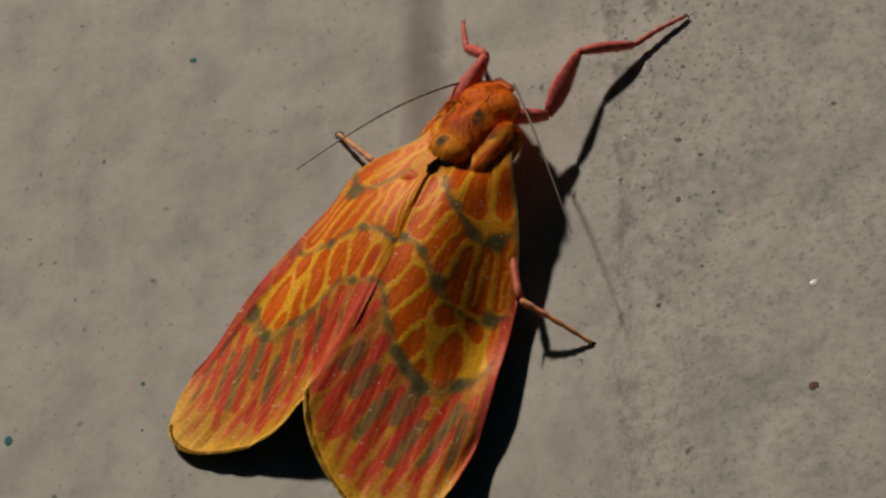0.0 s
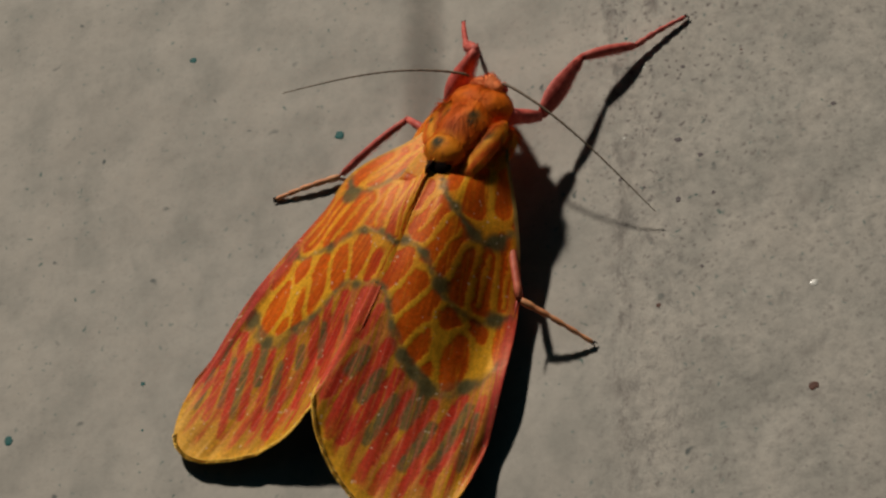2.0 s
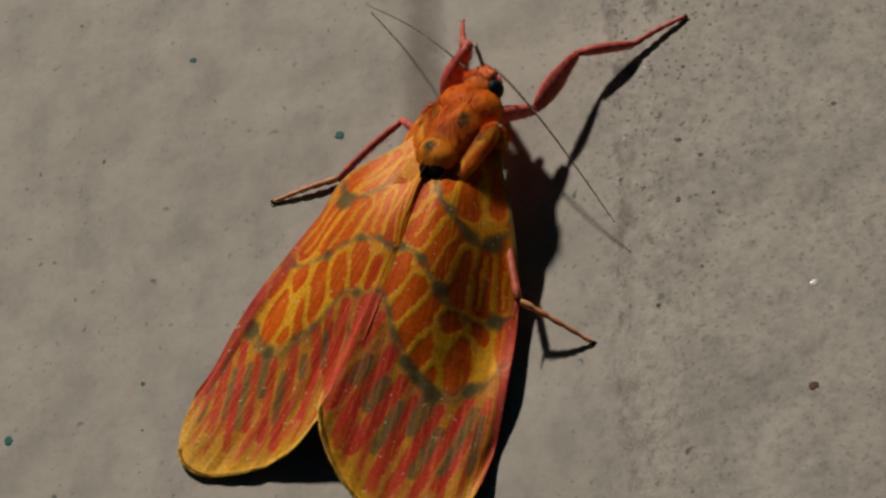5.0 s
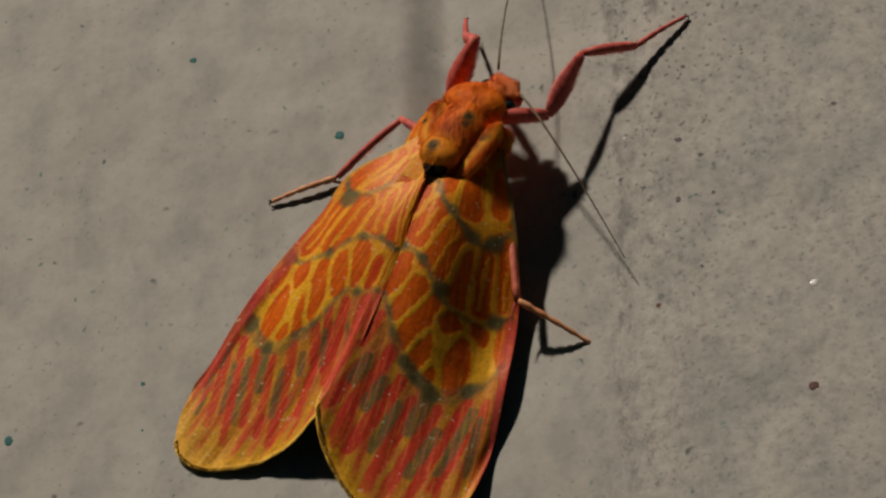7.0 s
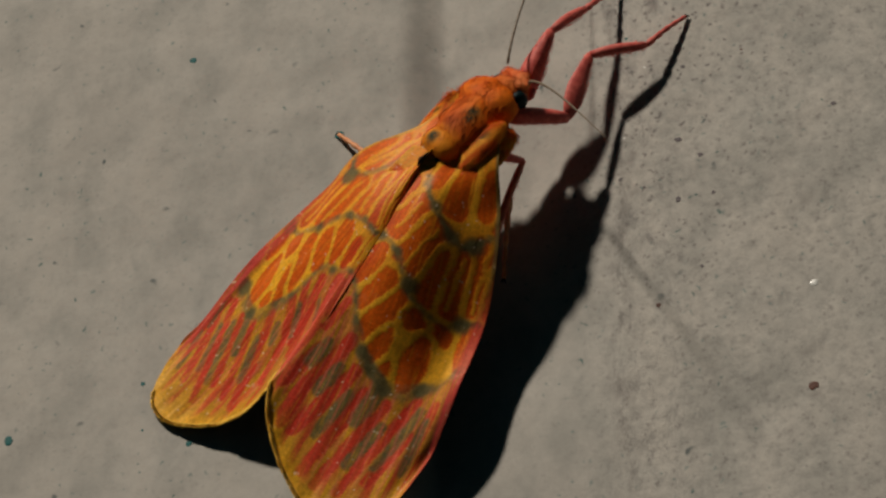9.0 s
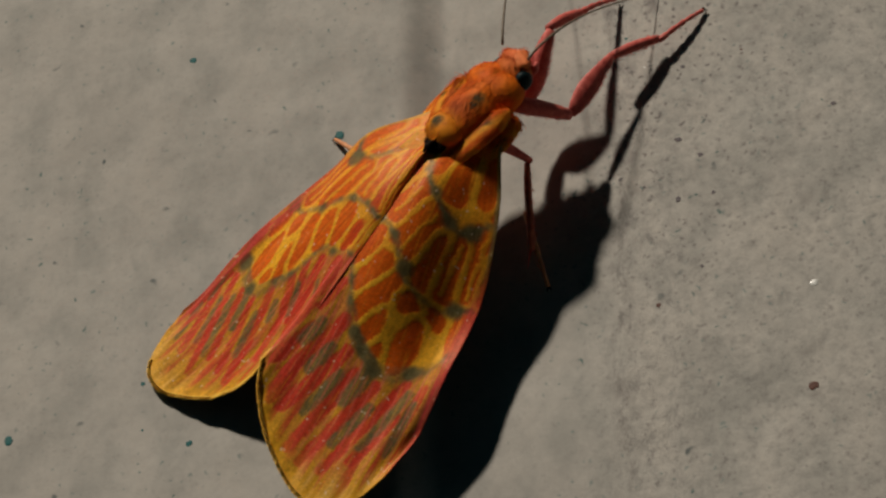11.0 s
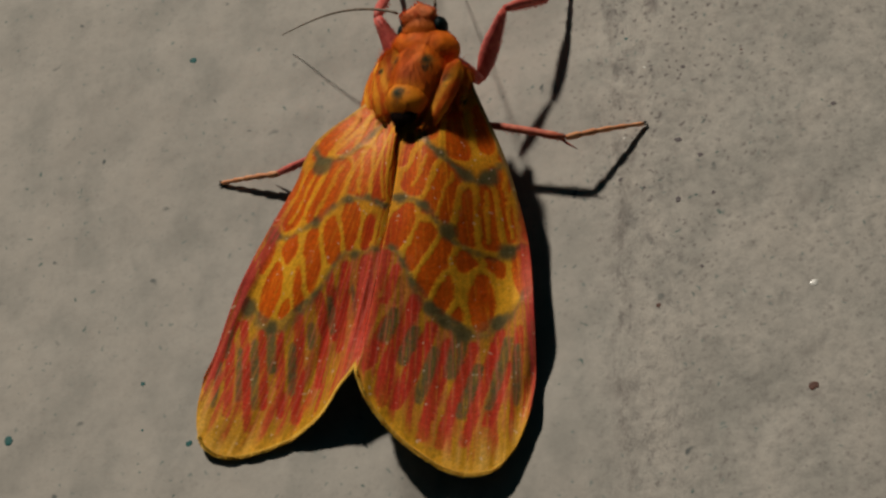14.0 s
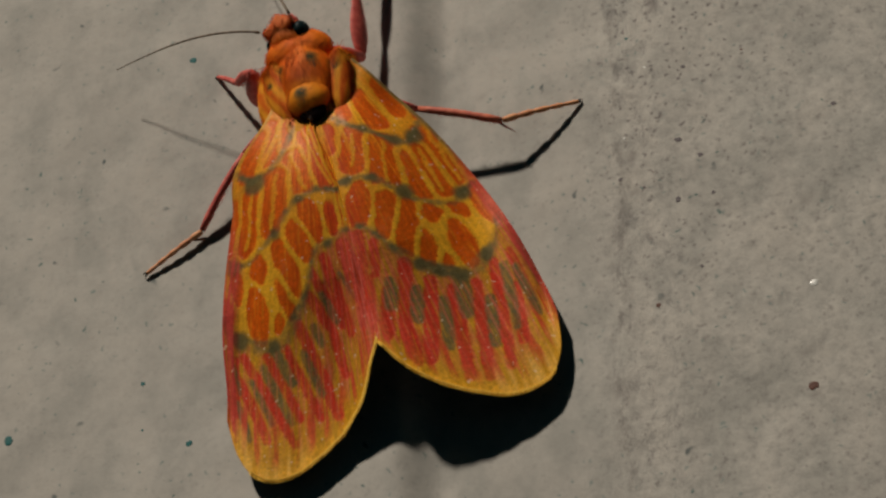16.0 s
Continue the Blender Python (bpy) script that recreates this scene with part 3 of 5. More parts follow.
def build_wing(side, lift, seed):
    """side is 1 for the right wing, -1 for the left; lift sets the left over the right."""
    nu, nv = 190, 300
    pts, u, v = wing_grid(nu, nv)
    x, y = pts[..., 0], pts[..., 1]
    tint, vein = wing_tint(x, y, u, v, side, 0.0 if side > 0 else 5.3)
    ribs = 0.012 * vein * step(0.02, 0.1, v)
    ribs += 0.02 * np.cos(u * 2 * math.pi * 10) * step(0.45, 0.7, v)
    if side < 0:
        # the leading edge runs straight on from the collar
        x = x * (1 + 0.11 * step(0.5, 1.0, u) * step(0.4, 0.2, v) * step(0.08, 0.32, v) - 0.07 * step(0.35, 1.0, u) * step(0.0, 0.08, v) * step(0.28, 0.12, v))
        x = x * (1 + 0.045 * step(0.45, 1.0, u) * (1 - 0.75 * step(0.72, 0.95, v)))
    hang = np.interp(u, *(HANG_RIGHT if side > 0 else HANG_LEFT))
    near_margin = step(0.22, 1.0, v) * (1 - step(0.78, 1.0, u) * step(1.0, 0.85, v))
    z = wing_height(x, y, 0.053, 0.61) if side > 0 else wing_height(x, y, 0.048, 0.40)
    z = z + (hang - z) * near_margin + lift * (1 - u) + ribs + 0.03 * wobble(x, y, 0.5, seed) - 0.45 * step(0.22, 0.0, v) * step(0.15, 0.6, u)
    if side > 0:
        z = z - 0.12 * step(0.26, 0.03, v) * step(0.3, 0.6, u) * step(1.0, 0.75, u) - 0.6 * step(0.5, 1.0, u) * step(0.05, 0.2, v) * step(0.75, 0.45, v)
    if side > 0:
        # it stands up in the middle and falls away steeply to its leading edge
        z = z + (0.30 * step(0.25, 0.5, u) * step(0.8, 0.55, u) - 0.12 * step(0.6, 1.0, u)) * step(0.03, 0.15, v) * step(0.75, 0.4, v)
        z = z - 0.10 * np.maximum(0.0, x - 1.5) * step(0.05, 0.2, v) * step(0.85, 0.4, v)
        # the inner margin runs on under the other wing
        under = (1 - u) ** 7 * np.interp(v, [0, 0.15, 0.6, 0.9, 1], [0.6, 0.9, 0.9, 0.7, 0.1])
        x = x - 1.0 * under + 0.15 * step(0.5, 1.0, u) * step(0.1, 0.3, v) * step(1.0, 0.7, v)
        z = z - (0.6 * np.maximum(0.0, 0.0 - x) + 1.2 * np.maximum(0.0, 0.38 - x)) * step(0.12, 0.4, v)
    else:
        # its inner margin lies down on the other wing
        z = z - (0.18 + 0.13 * step(0.35, 0.03, v) + 0.13 * step(0.65, 0.35, v)) * (1 - u) ** 5 * step(0.0, 0.06, v)
        z = z - 0.30 * step(0.72, 1.0, u) * step(0.12, 0.4, v)
        x = x + (0.40 * step(0.5, 0.15, v) + 0.30 * step(0.95, 0.45, v)) * step(0.4, 1.0, u) * step(0.05, 0.32, v)
        x = x * (1 - 0.075 * np.clip((x - 2) / 6, 0, 1)) + (1 - u) ** 3 * np.interp(v, [0, 0.08, 0.15, 0.3, 0.6, 1], [1.5, 1.3, 1.0, 0.65, 0.35, 0.2])
    verts = np.stack([x * side, y, z], -1).reshape(-1, 3)
    faces = []
    for i in range(nu - 1):
        for j in range(nv - 1):
            q = (i * nv + j, (i + 1) * nv + j, (i + 1) * nv + j + 1, i * nv + j + 1)
            faces.append(q[::-1] if side > 0 else q)
    me = mesh_of("forewing", verts, faces, WING)
    me.materials.append(WING_UNDER)
    at = me.color_attributes.new("scale_tint", "FLOAT_COLOR", "POINT")
    at.data.foreach_set("color", np.concatenate([tint.reshape(-1, 3), np.ones((nu * nv, 1))], 1).astype(np.float32).ravel())
    wing = part("forewing", me, moth, "red wing with yellow veins and grey wavy bands")
    s = wing.modifiers.new("thickness", "SOLIDIFY")
    s.thickness, s.offset, s.material_offset = 0.045 * MM, -1, 1
    # fringe of fine scales along the outer margin
    rng = random.Random(seed)
    roots = []
    for i in range(2, nu - 44):
        for k in range(20):
            q = min(i + rng.random(), nu - 1.01)
            a, f = int(q), q - int(q)
            p = verts.reshape(nu, nv, 3)[a, -1] * (1 - f) + verts.reshape(nu, nv, 3)[a + 1, -1] * f
            back = verts.reshape(nu, nv, 3)[a, -1] - verts.reshape(nu, nv, 3)[a, -6]
            roots.append((p - back * 0.4 + np.array((0, 0, 0.01)), back / np.linalg.norm(back), (-0.3, 0.1, 0.94)))
    part("wing_fringe", hair_mesh("wing_fringe", roots, rng, 0.19, 0.075, YELLOW_HAIR, 0.0, 0.10), wing, "short yellow fringe")
    return wing


right_wing = build_wing(1, 0.0, 3.3)
left_wing = build_wing(-1, 0.025, 6.1)


def stance(x, z, lift, turn, pitch, roll):
    """The moth's pose on the wall, from millimetres and degrees."""
    return pose(x * MM, -lift * MM, z * MM) @ pose(0, 0, 0, 90) @ pose(0, 0, 0, 0, 0, turn) @ pose(0, 0, 0, pitch) @ pose(0, 0, 0, 0, roll)


def at(x, y, z, rx=0, ry=0, rz=0):
    """A pose of a part in the moth's own millimetres."""
    return pose(x * MM, y * MM, z * MM, rx, ry, rz)


def lumpy(amount, scale, seed):
    def warp(p, d):
        return p * (1 + amount * noise.noise(Vector((p.x * scale, p.y * scale, p.z * scale + seed))))
    return warp


def pelt(centre, radii, count, rng, flow, lift, low=-0.2, turn=None):
    """Roots of hair over the upper part of an ellipsoid; the hair flows along flow."""
    roots, spin = [], (pose(0, 0, 0, *turn).to_3x3() if turn else Matrix.Identity(3))
    while len(roots) < count:
        d = Vector((rng.gauss(0, 1), rng.gauss(0, 1), rng.gauss(0, 1))).normalized()
        if d.z < low:
            continue
        p = spin @ Vector((d.x * radii[0], d.y * radii[1], d.z * radii[2])) + Vector(centre)
        n = (spin @ Vector((d.x / radii[0], d.y / radii[1], d.z / radii[2]))).normalized()
        f = Vector(flow) - n * Vector(flow).dot(n)
        roots.append((p - n * 0.06, f + n * lift, n))
    return roots


# soft dark spots in the fur: x, y, radius
FUR_SPOTS = [(-0.4, 11.23, 0.26), (0.53, 13.35, 0.25), (-1.25, 13.3, 0.17), (1.6, 12.9, 0.28), (-2.05, 12.75, 0.17), (2.35, 12.5, 0.2)]


def body_tint(p):
    p = Vector(p)
    w = noise.noise(Vector((p.x * 0.9, p.y * 0.9, p.z * 0.9)))
    f = noise.noise(p * 3.0)
    lock = noise.noise(Vector((p.x * 3.4 + 0.5 * p.y * (1 if p.x > 0 else -1), p.y * 0.6, 9.0)))
    col = Vector((0.70, 0.12, 0.004)).lerp(Vector((0.82, 0.205, 0.007)), min(1, max(0, 0.45 + 0.7 * w + 0.5 * lock)))
    ring = math.hypot(p.x + 0.3, p.y - 11.1)
    if p.z > 4.2 and ring < 1.25:
        col = col.lerp(Vector((0.78, 0.265, 0.010)), min(0.9, (1.25 - ring) * 2))
    mid = math.hypot((p.x + 0.1) / 1.35, (p.y - 12.4) / 0.85)
    if mid < 1:
        col = col.lerp(Vector((0.36, 0.05, 0.004)), 0.85 * (1 - mid))
    if f + 0.8 * lock > 0.30:
        col = col.lerp(Vector((0.40, 0.060, 0.004)), min(0.45, (f + 0.8 * lock - 0.30) * 1.5))
    for sx, sy, r in FUR_SPOTS:
        d = math.hypot(p.x - sx, p.y - sy) + 0.10 * f
        if d < r * 1.8 and p.z > 3.0:
            col = col.lerp(Vector((0.10, 0.085, 0.012)), min(1.0, max(0.0, (r * 1.9 - d) / (r * 0.9))) * 0.65)
            col = col.lerp(Vector((0.022, 0.032, 0.012)), min(1.0, max(0.0, (r * 1.4 - d) / (r * 0.8))) * 0.97)
    return col


def under_tint(p):
    return body_tint(p).lerp(Vector((0.20, 0.035, 0.006)), 0.6)


def blob_part(name, centre, radii, mat, parent, label="", seed=0.0, turn=None, nu=48, nv=32, tint=None):
    v, f = ellipsoid((0, 0, 0), radii, nu, nv, lumpy(0.06, 1.3, seed))
    m = Matrix.Translation(Vector(centre)) @ (pose(0, 0, 0, *turn) if turn else Matrix())
    v = [m @ p for p in v]
    me = mesh_of(name, v, f, FUR if tint else mat)
    if tint:
        at2 = me.color_attributes.new("scale_tint", "FLOAT_COLOR", "POINT")
        at2.data.foreach_set("color", np.array([(*tint(q), 1.0) for q in v], np.float32).ravel())
    return part(name, me, parent, label)


def tint_mesh(me, tint):
    at2 = me.color_attributes.new("scale_tint", "FLOAT_COLOR", "POINT")
    at2.data.foreach_set("color", np.array([(*tint(q.co / MM), 1.0) for q in me.vertices], np.float32).ravel())


def hair_part(name, roots, rng, length, width, mat, parent, droop=0.1, spread=0.3, tint=None):
    return part(name, hair_mesh(name, roots, rng, length, width, mat, droop, spread, tint), parent)


def strand_tint(p):
    """Long hair of the shoulders: orange locks between pale yellow ones."""
    p = Vector(p)
    out = abs(p.x) - 0.36 * (p.y - 10.2)
    lock = math.sin(out * 9.0 + 1.6 * noise.noise(p * 0.8)) + 0.9 * noise.noise(Vector((p.x * 5.0, p.y * 0.7, 4.0)))
    col = Vector((0.70, 0.125, 0.006)).lerp(Vector((0.88, 0.36, 0.022)), min(1, max(0, 0.5 + 0.75 * lock)))
    for sx, sy, r in FUR_SPOTS:
        d = math.hypot(p.x - sx, p.y - sy)
        if d < r * 1.6 and p.z > 3.0:
            col = col.lerp(Vector((0.03, 0.038, 0.012)), min(0.9, (r * 1.6 - d) / r))
    return col


def build_body():
    rng = random.Random(11)
    c, r = (0, 12.3, 3.05), (2.05, 2.4, 0.85)
    thorax = blob_part("thorax", c, r, ORANGE, moth, "furry orange thorax with dark spots", 1.0, tint=under_tint)
    hair_part("fur", pelt(c, r, 3500, rng, (0, -1, 0), 0.04), rng, 0.6, 0.016, FUR, thorax, 0.05, 0.12, under_tint)
    c, r = (-0.15, 12.75, 3.75), (1.5, 2.4, 1.2)
    mantle = blob_part("mantle", c, r, ORANGE, moth, "raised middle of the back in orange fur", 2.0, tint=body_tint)
    hair_part("fur", pelt(c, r, 9000, rng, (0, -1, 0), 0.04), rng, 0.6, 0.015, FUR, mantle, 0.03, 0.08, body_tint)
    hair_part("loose_hair", pelt(c, r, 700, rng, (0, -1, 0), 0.35), rng, 0.6, 0.011, FUR, mantle, 0.1, 0.2, body_tint)
    c, r = (-0.25, 11.2, 4.25), (1.15, 0.98, 0.78)
    lobe = blob_part("rear_tuft", c, r, ORANGE, moth, "round yellow-orange tuft", 4.0, tint=body_tint)
    hair_part("fur", pelt(c, r, 3200, rng, (0, -1.0, 0.0), 0.03, 0.0), rng, 0.45, 0.015, FUR, lobe, 0.08, 0.07, body_tint)
    c, r = (-0.15, 10.36, 4.26), (0.72, 0.54, 0.34)
    notch = blob_part("dark_tuft", c, r, BLACK_TUFT, moth, "black-brown tuft behind the thorax", 6.0)
    hair_part("fur", pelt(c, r, 900, rng, (0, -0.9, 0.0), 0.12, 0.0), rng, 0.30, 0.02, BLACK_TUFT, notch, 0.08, 0.15)
    c, r = (-0.12, 9.75, 3.12), (0.8, 1.15, 0.42)
    base = blob_part("abdomen_base", c, r, ORANGE, moth, "orange fur at the base of the abdomen", 7.0, tint=strand_tint)
    hair_part("fur", pelt(c, r, 1200, rng, (0, -1, 0), 0.04, 0.0), rng, 0.5, 0.016, FUR, base, 0.03, 0.10, strand_tint)
    c, r = (-0.25, 14.5, 3.6), (1.85, 1.35, 1.12)
    collar = blob_part("collar", c, r, ORANGE, moth, "orange collar of dense hair", 8.0, tint=body_tint)
    hair_part("fur", pelt(c, r, 4500, rng, (0, -1, 0), 0.05, -0.1), rng, 0.5, 0.015, FUR, collar, 0.03, 0.08, body_tint)
    for s in (-1, 1):
        # a long roll of hair from the collar's side down to the wing, beside the round tuft
        c, r, turn = ((1.45, 12.0, 3.85), (0.66, 1.9, 0.34), (4, 4, -13)) if s > 0 else ((-1.65, 12.4, 3.95), (0.8, 1.9, 0.45), (3, -14, 2))
        flap = blob_part("shoulder_flap", c, r, ORANGE, moth, "long orange shoulder flap with pale yellow strands", 10.0 + s, turn, tint=strand_tint)
        flow = (-s * 0.30, -1, -0.06)
        ends = [q for q in pelt(c, r, 5000, rng, flow, 0.02, 0.0, turn) if q[0].y < 11.3][:420]
        hair_part("end_tuft", ends, rng, 0.9, 0.015, FUR, flap, 0.03, 0.10, strand_tint)
        hair_part("strand_tuft", pelt(c, r, 4200, rng, flow, 0.04, -0.2, turn), rng, 0.75, 0.016, FUR, flap, 0.04, 0.08, strand_tint)
        # the hair over the wing's root slopes outwards
        c, r, turn = ((2.0, 12.8, 3.2), (0.55, 1.2, 0.4), (6, 26, 6)) if s > 0 else ((-2.25, 12.45, 3.55), (0.85, 2.0, 0.4), (5, -18, -10))
        tuft = blob_part("shoulder_tuft", c, r, ORANGE, moth, "orange and yellow hair where the wing joins the body", 15.0 + s, turn, tint=strand_tint)
        hair_part("fur", pelt(c, r, 3600, rng, (s * 0.22, -1, -0.05), 0.03, -0.2, turn), rng, 0.7, 0.015, FUR, tuft, 0.03, 0.07, strand_tint)
    blob_part("abdomen", (0, 4.9, 1.75), (1.25, 5.6, 0.75), BELLY, moth, "orange-brown abdomen under the wings", 13.0)


NECK = (-0.1, 14.5, 3.1)


def build_head():
    rng = random.Random(21)
    c, r = (0, 0.85, 0.35), (1.15, 1.1, 0.95)
    orange = lambda q: Vector((0.76, 0.175, 0.008)).lerp(Vector((0.86, 0.27, 0.09)), min(1, max(0, (q[1] - 0.8) * 1.1)))
    hd = part("head", mesh_of("head", *ellipsoid(c, r, 40, 26, lumpy(0.05, 1.5, 3.0)), FUR), moth, "small furry orange head")
    tint_mesh(hd.data, orange)
    hd.location = Vector(NECK) * MM
    hair_part("fur", pelt(c, r, 3000, rng, (0, -0.6, 0.1), 0.12), rng, 0.35, 0.016, FUR, hd, 0.0, 0.07, orange)
    # the brow is broad and runs out into a point at each antenna
    v, f = ellipsoid((0, 0, 0), (0.95, 0.58, 0.46), 40, 20)
    v = [Vector((q.x * (1 + 0.22 * max(0, q.y / 0.6)), q.y + 0.15 * abs(q.x) ** 3 + 0.34 * max(0, q.y / 0.58) * (1 - min(1, abs(q.x))) ** 2, q.z + 0.25 * (abs(q.x) / 1.0) ** 2)) + Vector((0, 1.42, 0.72)) for q in v]
    brow = part("brow", mesh_of("brow", v, f, FUR), hd, "pinkish orange brow")
    tint_mesh(brow.data, orange)
    roots = [(v[k], (v[k] - Vector((0, 1.1, 0.6))).normalized() + Vector((0, -0.5, 0.3)), (v[k] - Vector((0, 1.2, 0.6))).normalized()) for k in (rng.randrange(len(v)) for i in range(1500))]
    hair_part("brow_tuft", roots, rng, 0.16, 0.016, FUR, hd, 0.0, 0.10, orange)
    for s in (-1, 1):
        v, f = ellipsoid((1.03 if s > 0 else -0.96, 0.98, 0.50 if s > 0 else 0.40), (0.38, 0.50, 0.52), 28, 18)
        part("eye", mesh_of("eye", v, f, EYE_BLACK), hd, "large round black compound eye")
        v, f = tube([(s * 0.28, 1.5, -0.2), (s * 0.36, 2.0, -0.15), (s * 0.35, 2.3, 0.05)], [0.26, 0.24, 0.10], 10)
        part("palp", mesh_of("palp", v, f, PINK), hd, "short pink mouth palp")
    return hd


build_body()
head = build_head()


# ---- legs: each piece runs along its own y axis from its upper joint ----
def leg_piece(name, length, profile, mat, hairs, seed, label="", blade=0.0, thin=1.0):
    n = len(profile)
    pts = [(0.0, length * i / (n - 1), 0.10 * length * 0.3 * math.sin(math.pi * i / (n - 1))) for i in range(n)]
    v, f = tube(pts, profile, 16)
    # a flattened limb: broad along blade degrees round its axis, thin across
    wide = Vector((math.cos(math.radians(blade)), 0, math.sin(math.radians(blade))))
    across = Vector((wide.z, 0, -wide.x))
    flat = lambda q: Vector(q) - across * (Vector(q).dot(across) * (1 - thin))
    v = [flat(q) for q in v]
    ob = part(name, mesh_of(name, v, f, mat), moth, label)
    if hairs:
        rng = random.Random(seed)
        roots = []
        for k in range(hairs):
            t, a = rng.uniform(0.05, 0.92), rng.uniform(0, 2 * math.pi)
            i = min(int(t * (n - 1)), n - 2)
            r = profile[i] + (profile[i + 1] - profile[i]) * (t * (n - 1) - i)
            o = Vector((math.cos(a), 0, math.sin(a)))
            roots.append((flat(Vector((0, length * t, 0)) + o * r * 0.9), flat(o * 0.35) + Vector((0, 0.9, 0)), o))
        hair_part("leg_hair", roots, rng, 0.26, 0.015, PINK_HAIR, ob, 0.0, 0.18)
    return ob


def tarsus_piece(name, length, r, mat, label):
    """Five short joints and a dark claw."""
    pts, rad = [], []
    for k in range(5):
        a, b2 = length * k / 5, length * (k + 1) / 5
        w = r * (1 - 0.09 * k)
        for t, q in ((0.06, 0.72), (0.3, 0.9), (0.75, 1.0), (0.95, 0.8)):
            y = a + (b2 - a) * t
            pts.append((0, y, 0.10 * math.sin(math.pi * y / length)))
            rad.append(w * q)
    v, f = tube(pts, rad, 10)
    ob = part(name, mesh_of(name, v, f, mat), moth, label)
    for s in (-1, 1):
        v, f = tube([(s * 0.03, length * 0.985, 0.02), (s * 0.09, length + 0.10, 0.03), (s * 0.11, length + 0.19, -0.06)], [0.06, 0.045, 0.012], 6)
        part("claw", mesh_of("claw", v, f, BLACK_TUFT), ob, "tiny dark claw")
    return ob


LEGS = {}
for k, leg in enumerate(("RF", "LF")):
    LEGS[leg, "coxa"] = leg_piece("front_coxa", (3.3, 2.1)[k], [0.36, 0.44, 0.44, 0.40, 0.36, 0.26], PINK, 320, 30 + k)
    LEGS[leg, "femur"] = leg_piece("front_femur", 4.0, [q * (1.0, 1.25)[k] for q in (0.22, 0.40, 0.50, 0.52, 0.46, 0.36, 0.28, 0.20)], PINK, 900, 32 + k, "thick hairy pink thigh", (129, 50)[k], (0.40, 0.95)[k])
    LEGS[leg, "tibia"] = leg_piece("front_shin", 2.95, [0.18, 0.25, 0.28, 0.27, 0.24, 0.17], PINK, 300, 34 + k)
    LEGS[leg, "tarsus"] = tarsus_piece("front_foot", 3.1, 0.185, PINK, "jointed pink foot")
for k, leg in enumerate(("RM", "LM")):
    LEGS[leg, "femur"] = leg_piece("middle_femur", 4.0, [0.18, 0.28, 0.32, 0.28, 0.22, 0.16], PINK, 160, 40 + k)
    shin, toe = (4.6, 4.2) if leg == "RM" else (4.6, 3.7)
    LEGS[leg, "tibia"] = leg_piece("middle_shin", shin, [0.15, 0.19, 0.20, 0.20, 0.19, 0.21, 0.16], ROSY if leg == "RM" else PINK, 200, 42 + k)
    v, f = tube([(0.05, shin - 0.2, 0.0), (0.22, shin + 0.15, -0.1), (0.42, shin + 0.8, -0.2)], [0.09, 0.07, 0.015], 8)
    part("spur", mesh_of("spur", v, f, PINK), LEGS[leg, "tibia"])
    LEGS[leg, "tarsus"] = tarsus_piece("middle_foot", toe, 0.19, SALMON, "jointed salmon-yellow foot")


def build_antenna(seed):
    n = 46
    pts = [(0.0, 10.3 * i / (n - 1), 0.75 * math.sin(math.pi * (i / (n - 1)) ** 0.75)) for i in range(n)]
    rad = [(0.075 - 0.05 * i / (n - 1)) * (1.12 if i % 2 else 0.9) for i in range(n)]
    v, f = tube(pts, rad, 8)
    return part("antenna", mesh_of("antenna", v, f, ANTENNA), moth, "long thin brown antenna")


ANTENNAE = {"LA": build_antenna(1), "RA": build_antenna(2)}


# ---- specks stuck to the plaster ----
def speck(x, z, r, mat, label, seed):
    rng = random.Random(seed)
    v, f = ellipsoid((0, 0, 0), (r, r * 0.12, r * rng.uniform(0.75, 1.1)), 16, 10, lumpy(0.55, 2.6 / r * 0.4, seed))
    ob = part("grime_speck", mesh_of("grime_speck", v, f, mat), wall, label)
    ob.location = Vector((x, -wall_relief(x, z), z)) * MM
    return ob


for k, (x, z, r) in enumerate(((-14.38, 14.57, 0.21), (-5.76, 8.1, 0.27), (-23.35, -7.55, 0.25), (-13.3, -9.12, 0.19), (-16.05, -5.32, 0.12), (-15.9, -8.0, 0.07), (9.95, 11.2, 0.10))):
    speck(x, z, r, GRIME, "dark teal speck of grime", 60 + k)
for k, (x, z, r) in enumerate(((10.94, -4.99, 0.14), (18.13, -10.55, 0.24), (15.9, 9.2, 0.08))):
    speck(x, z, r, RUST, "small rust-brown speck", 80 + k)
for k, (x, z, r) in enumerate(((12.38, 4.3, 0.19), (13.48, 3.17, 0.12), (12.83, 8.73, 0.13), (12.21, 0.83, 0.14), (14.0, 0.9, 0.10), (13.2, -3.2, 0.09), (9.3, 2.6, 0.10), (10.5, 1.9, 0.09), (20.3, 5.0, 0.14))):
    speck(x, z, r, SOOT, "dark speck in the plaster", 100 + k)
for k, (x, z, r) in enumerate(((18.55, -5.04, 0.20), (10.83, 9.13, 0.08), (9.6, 5.0, 0.07))):
    speck(x, z, r, PALE, "pale glinting grain", 90 + k)


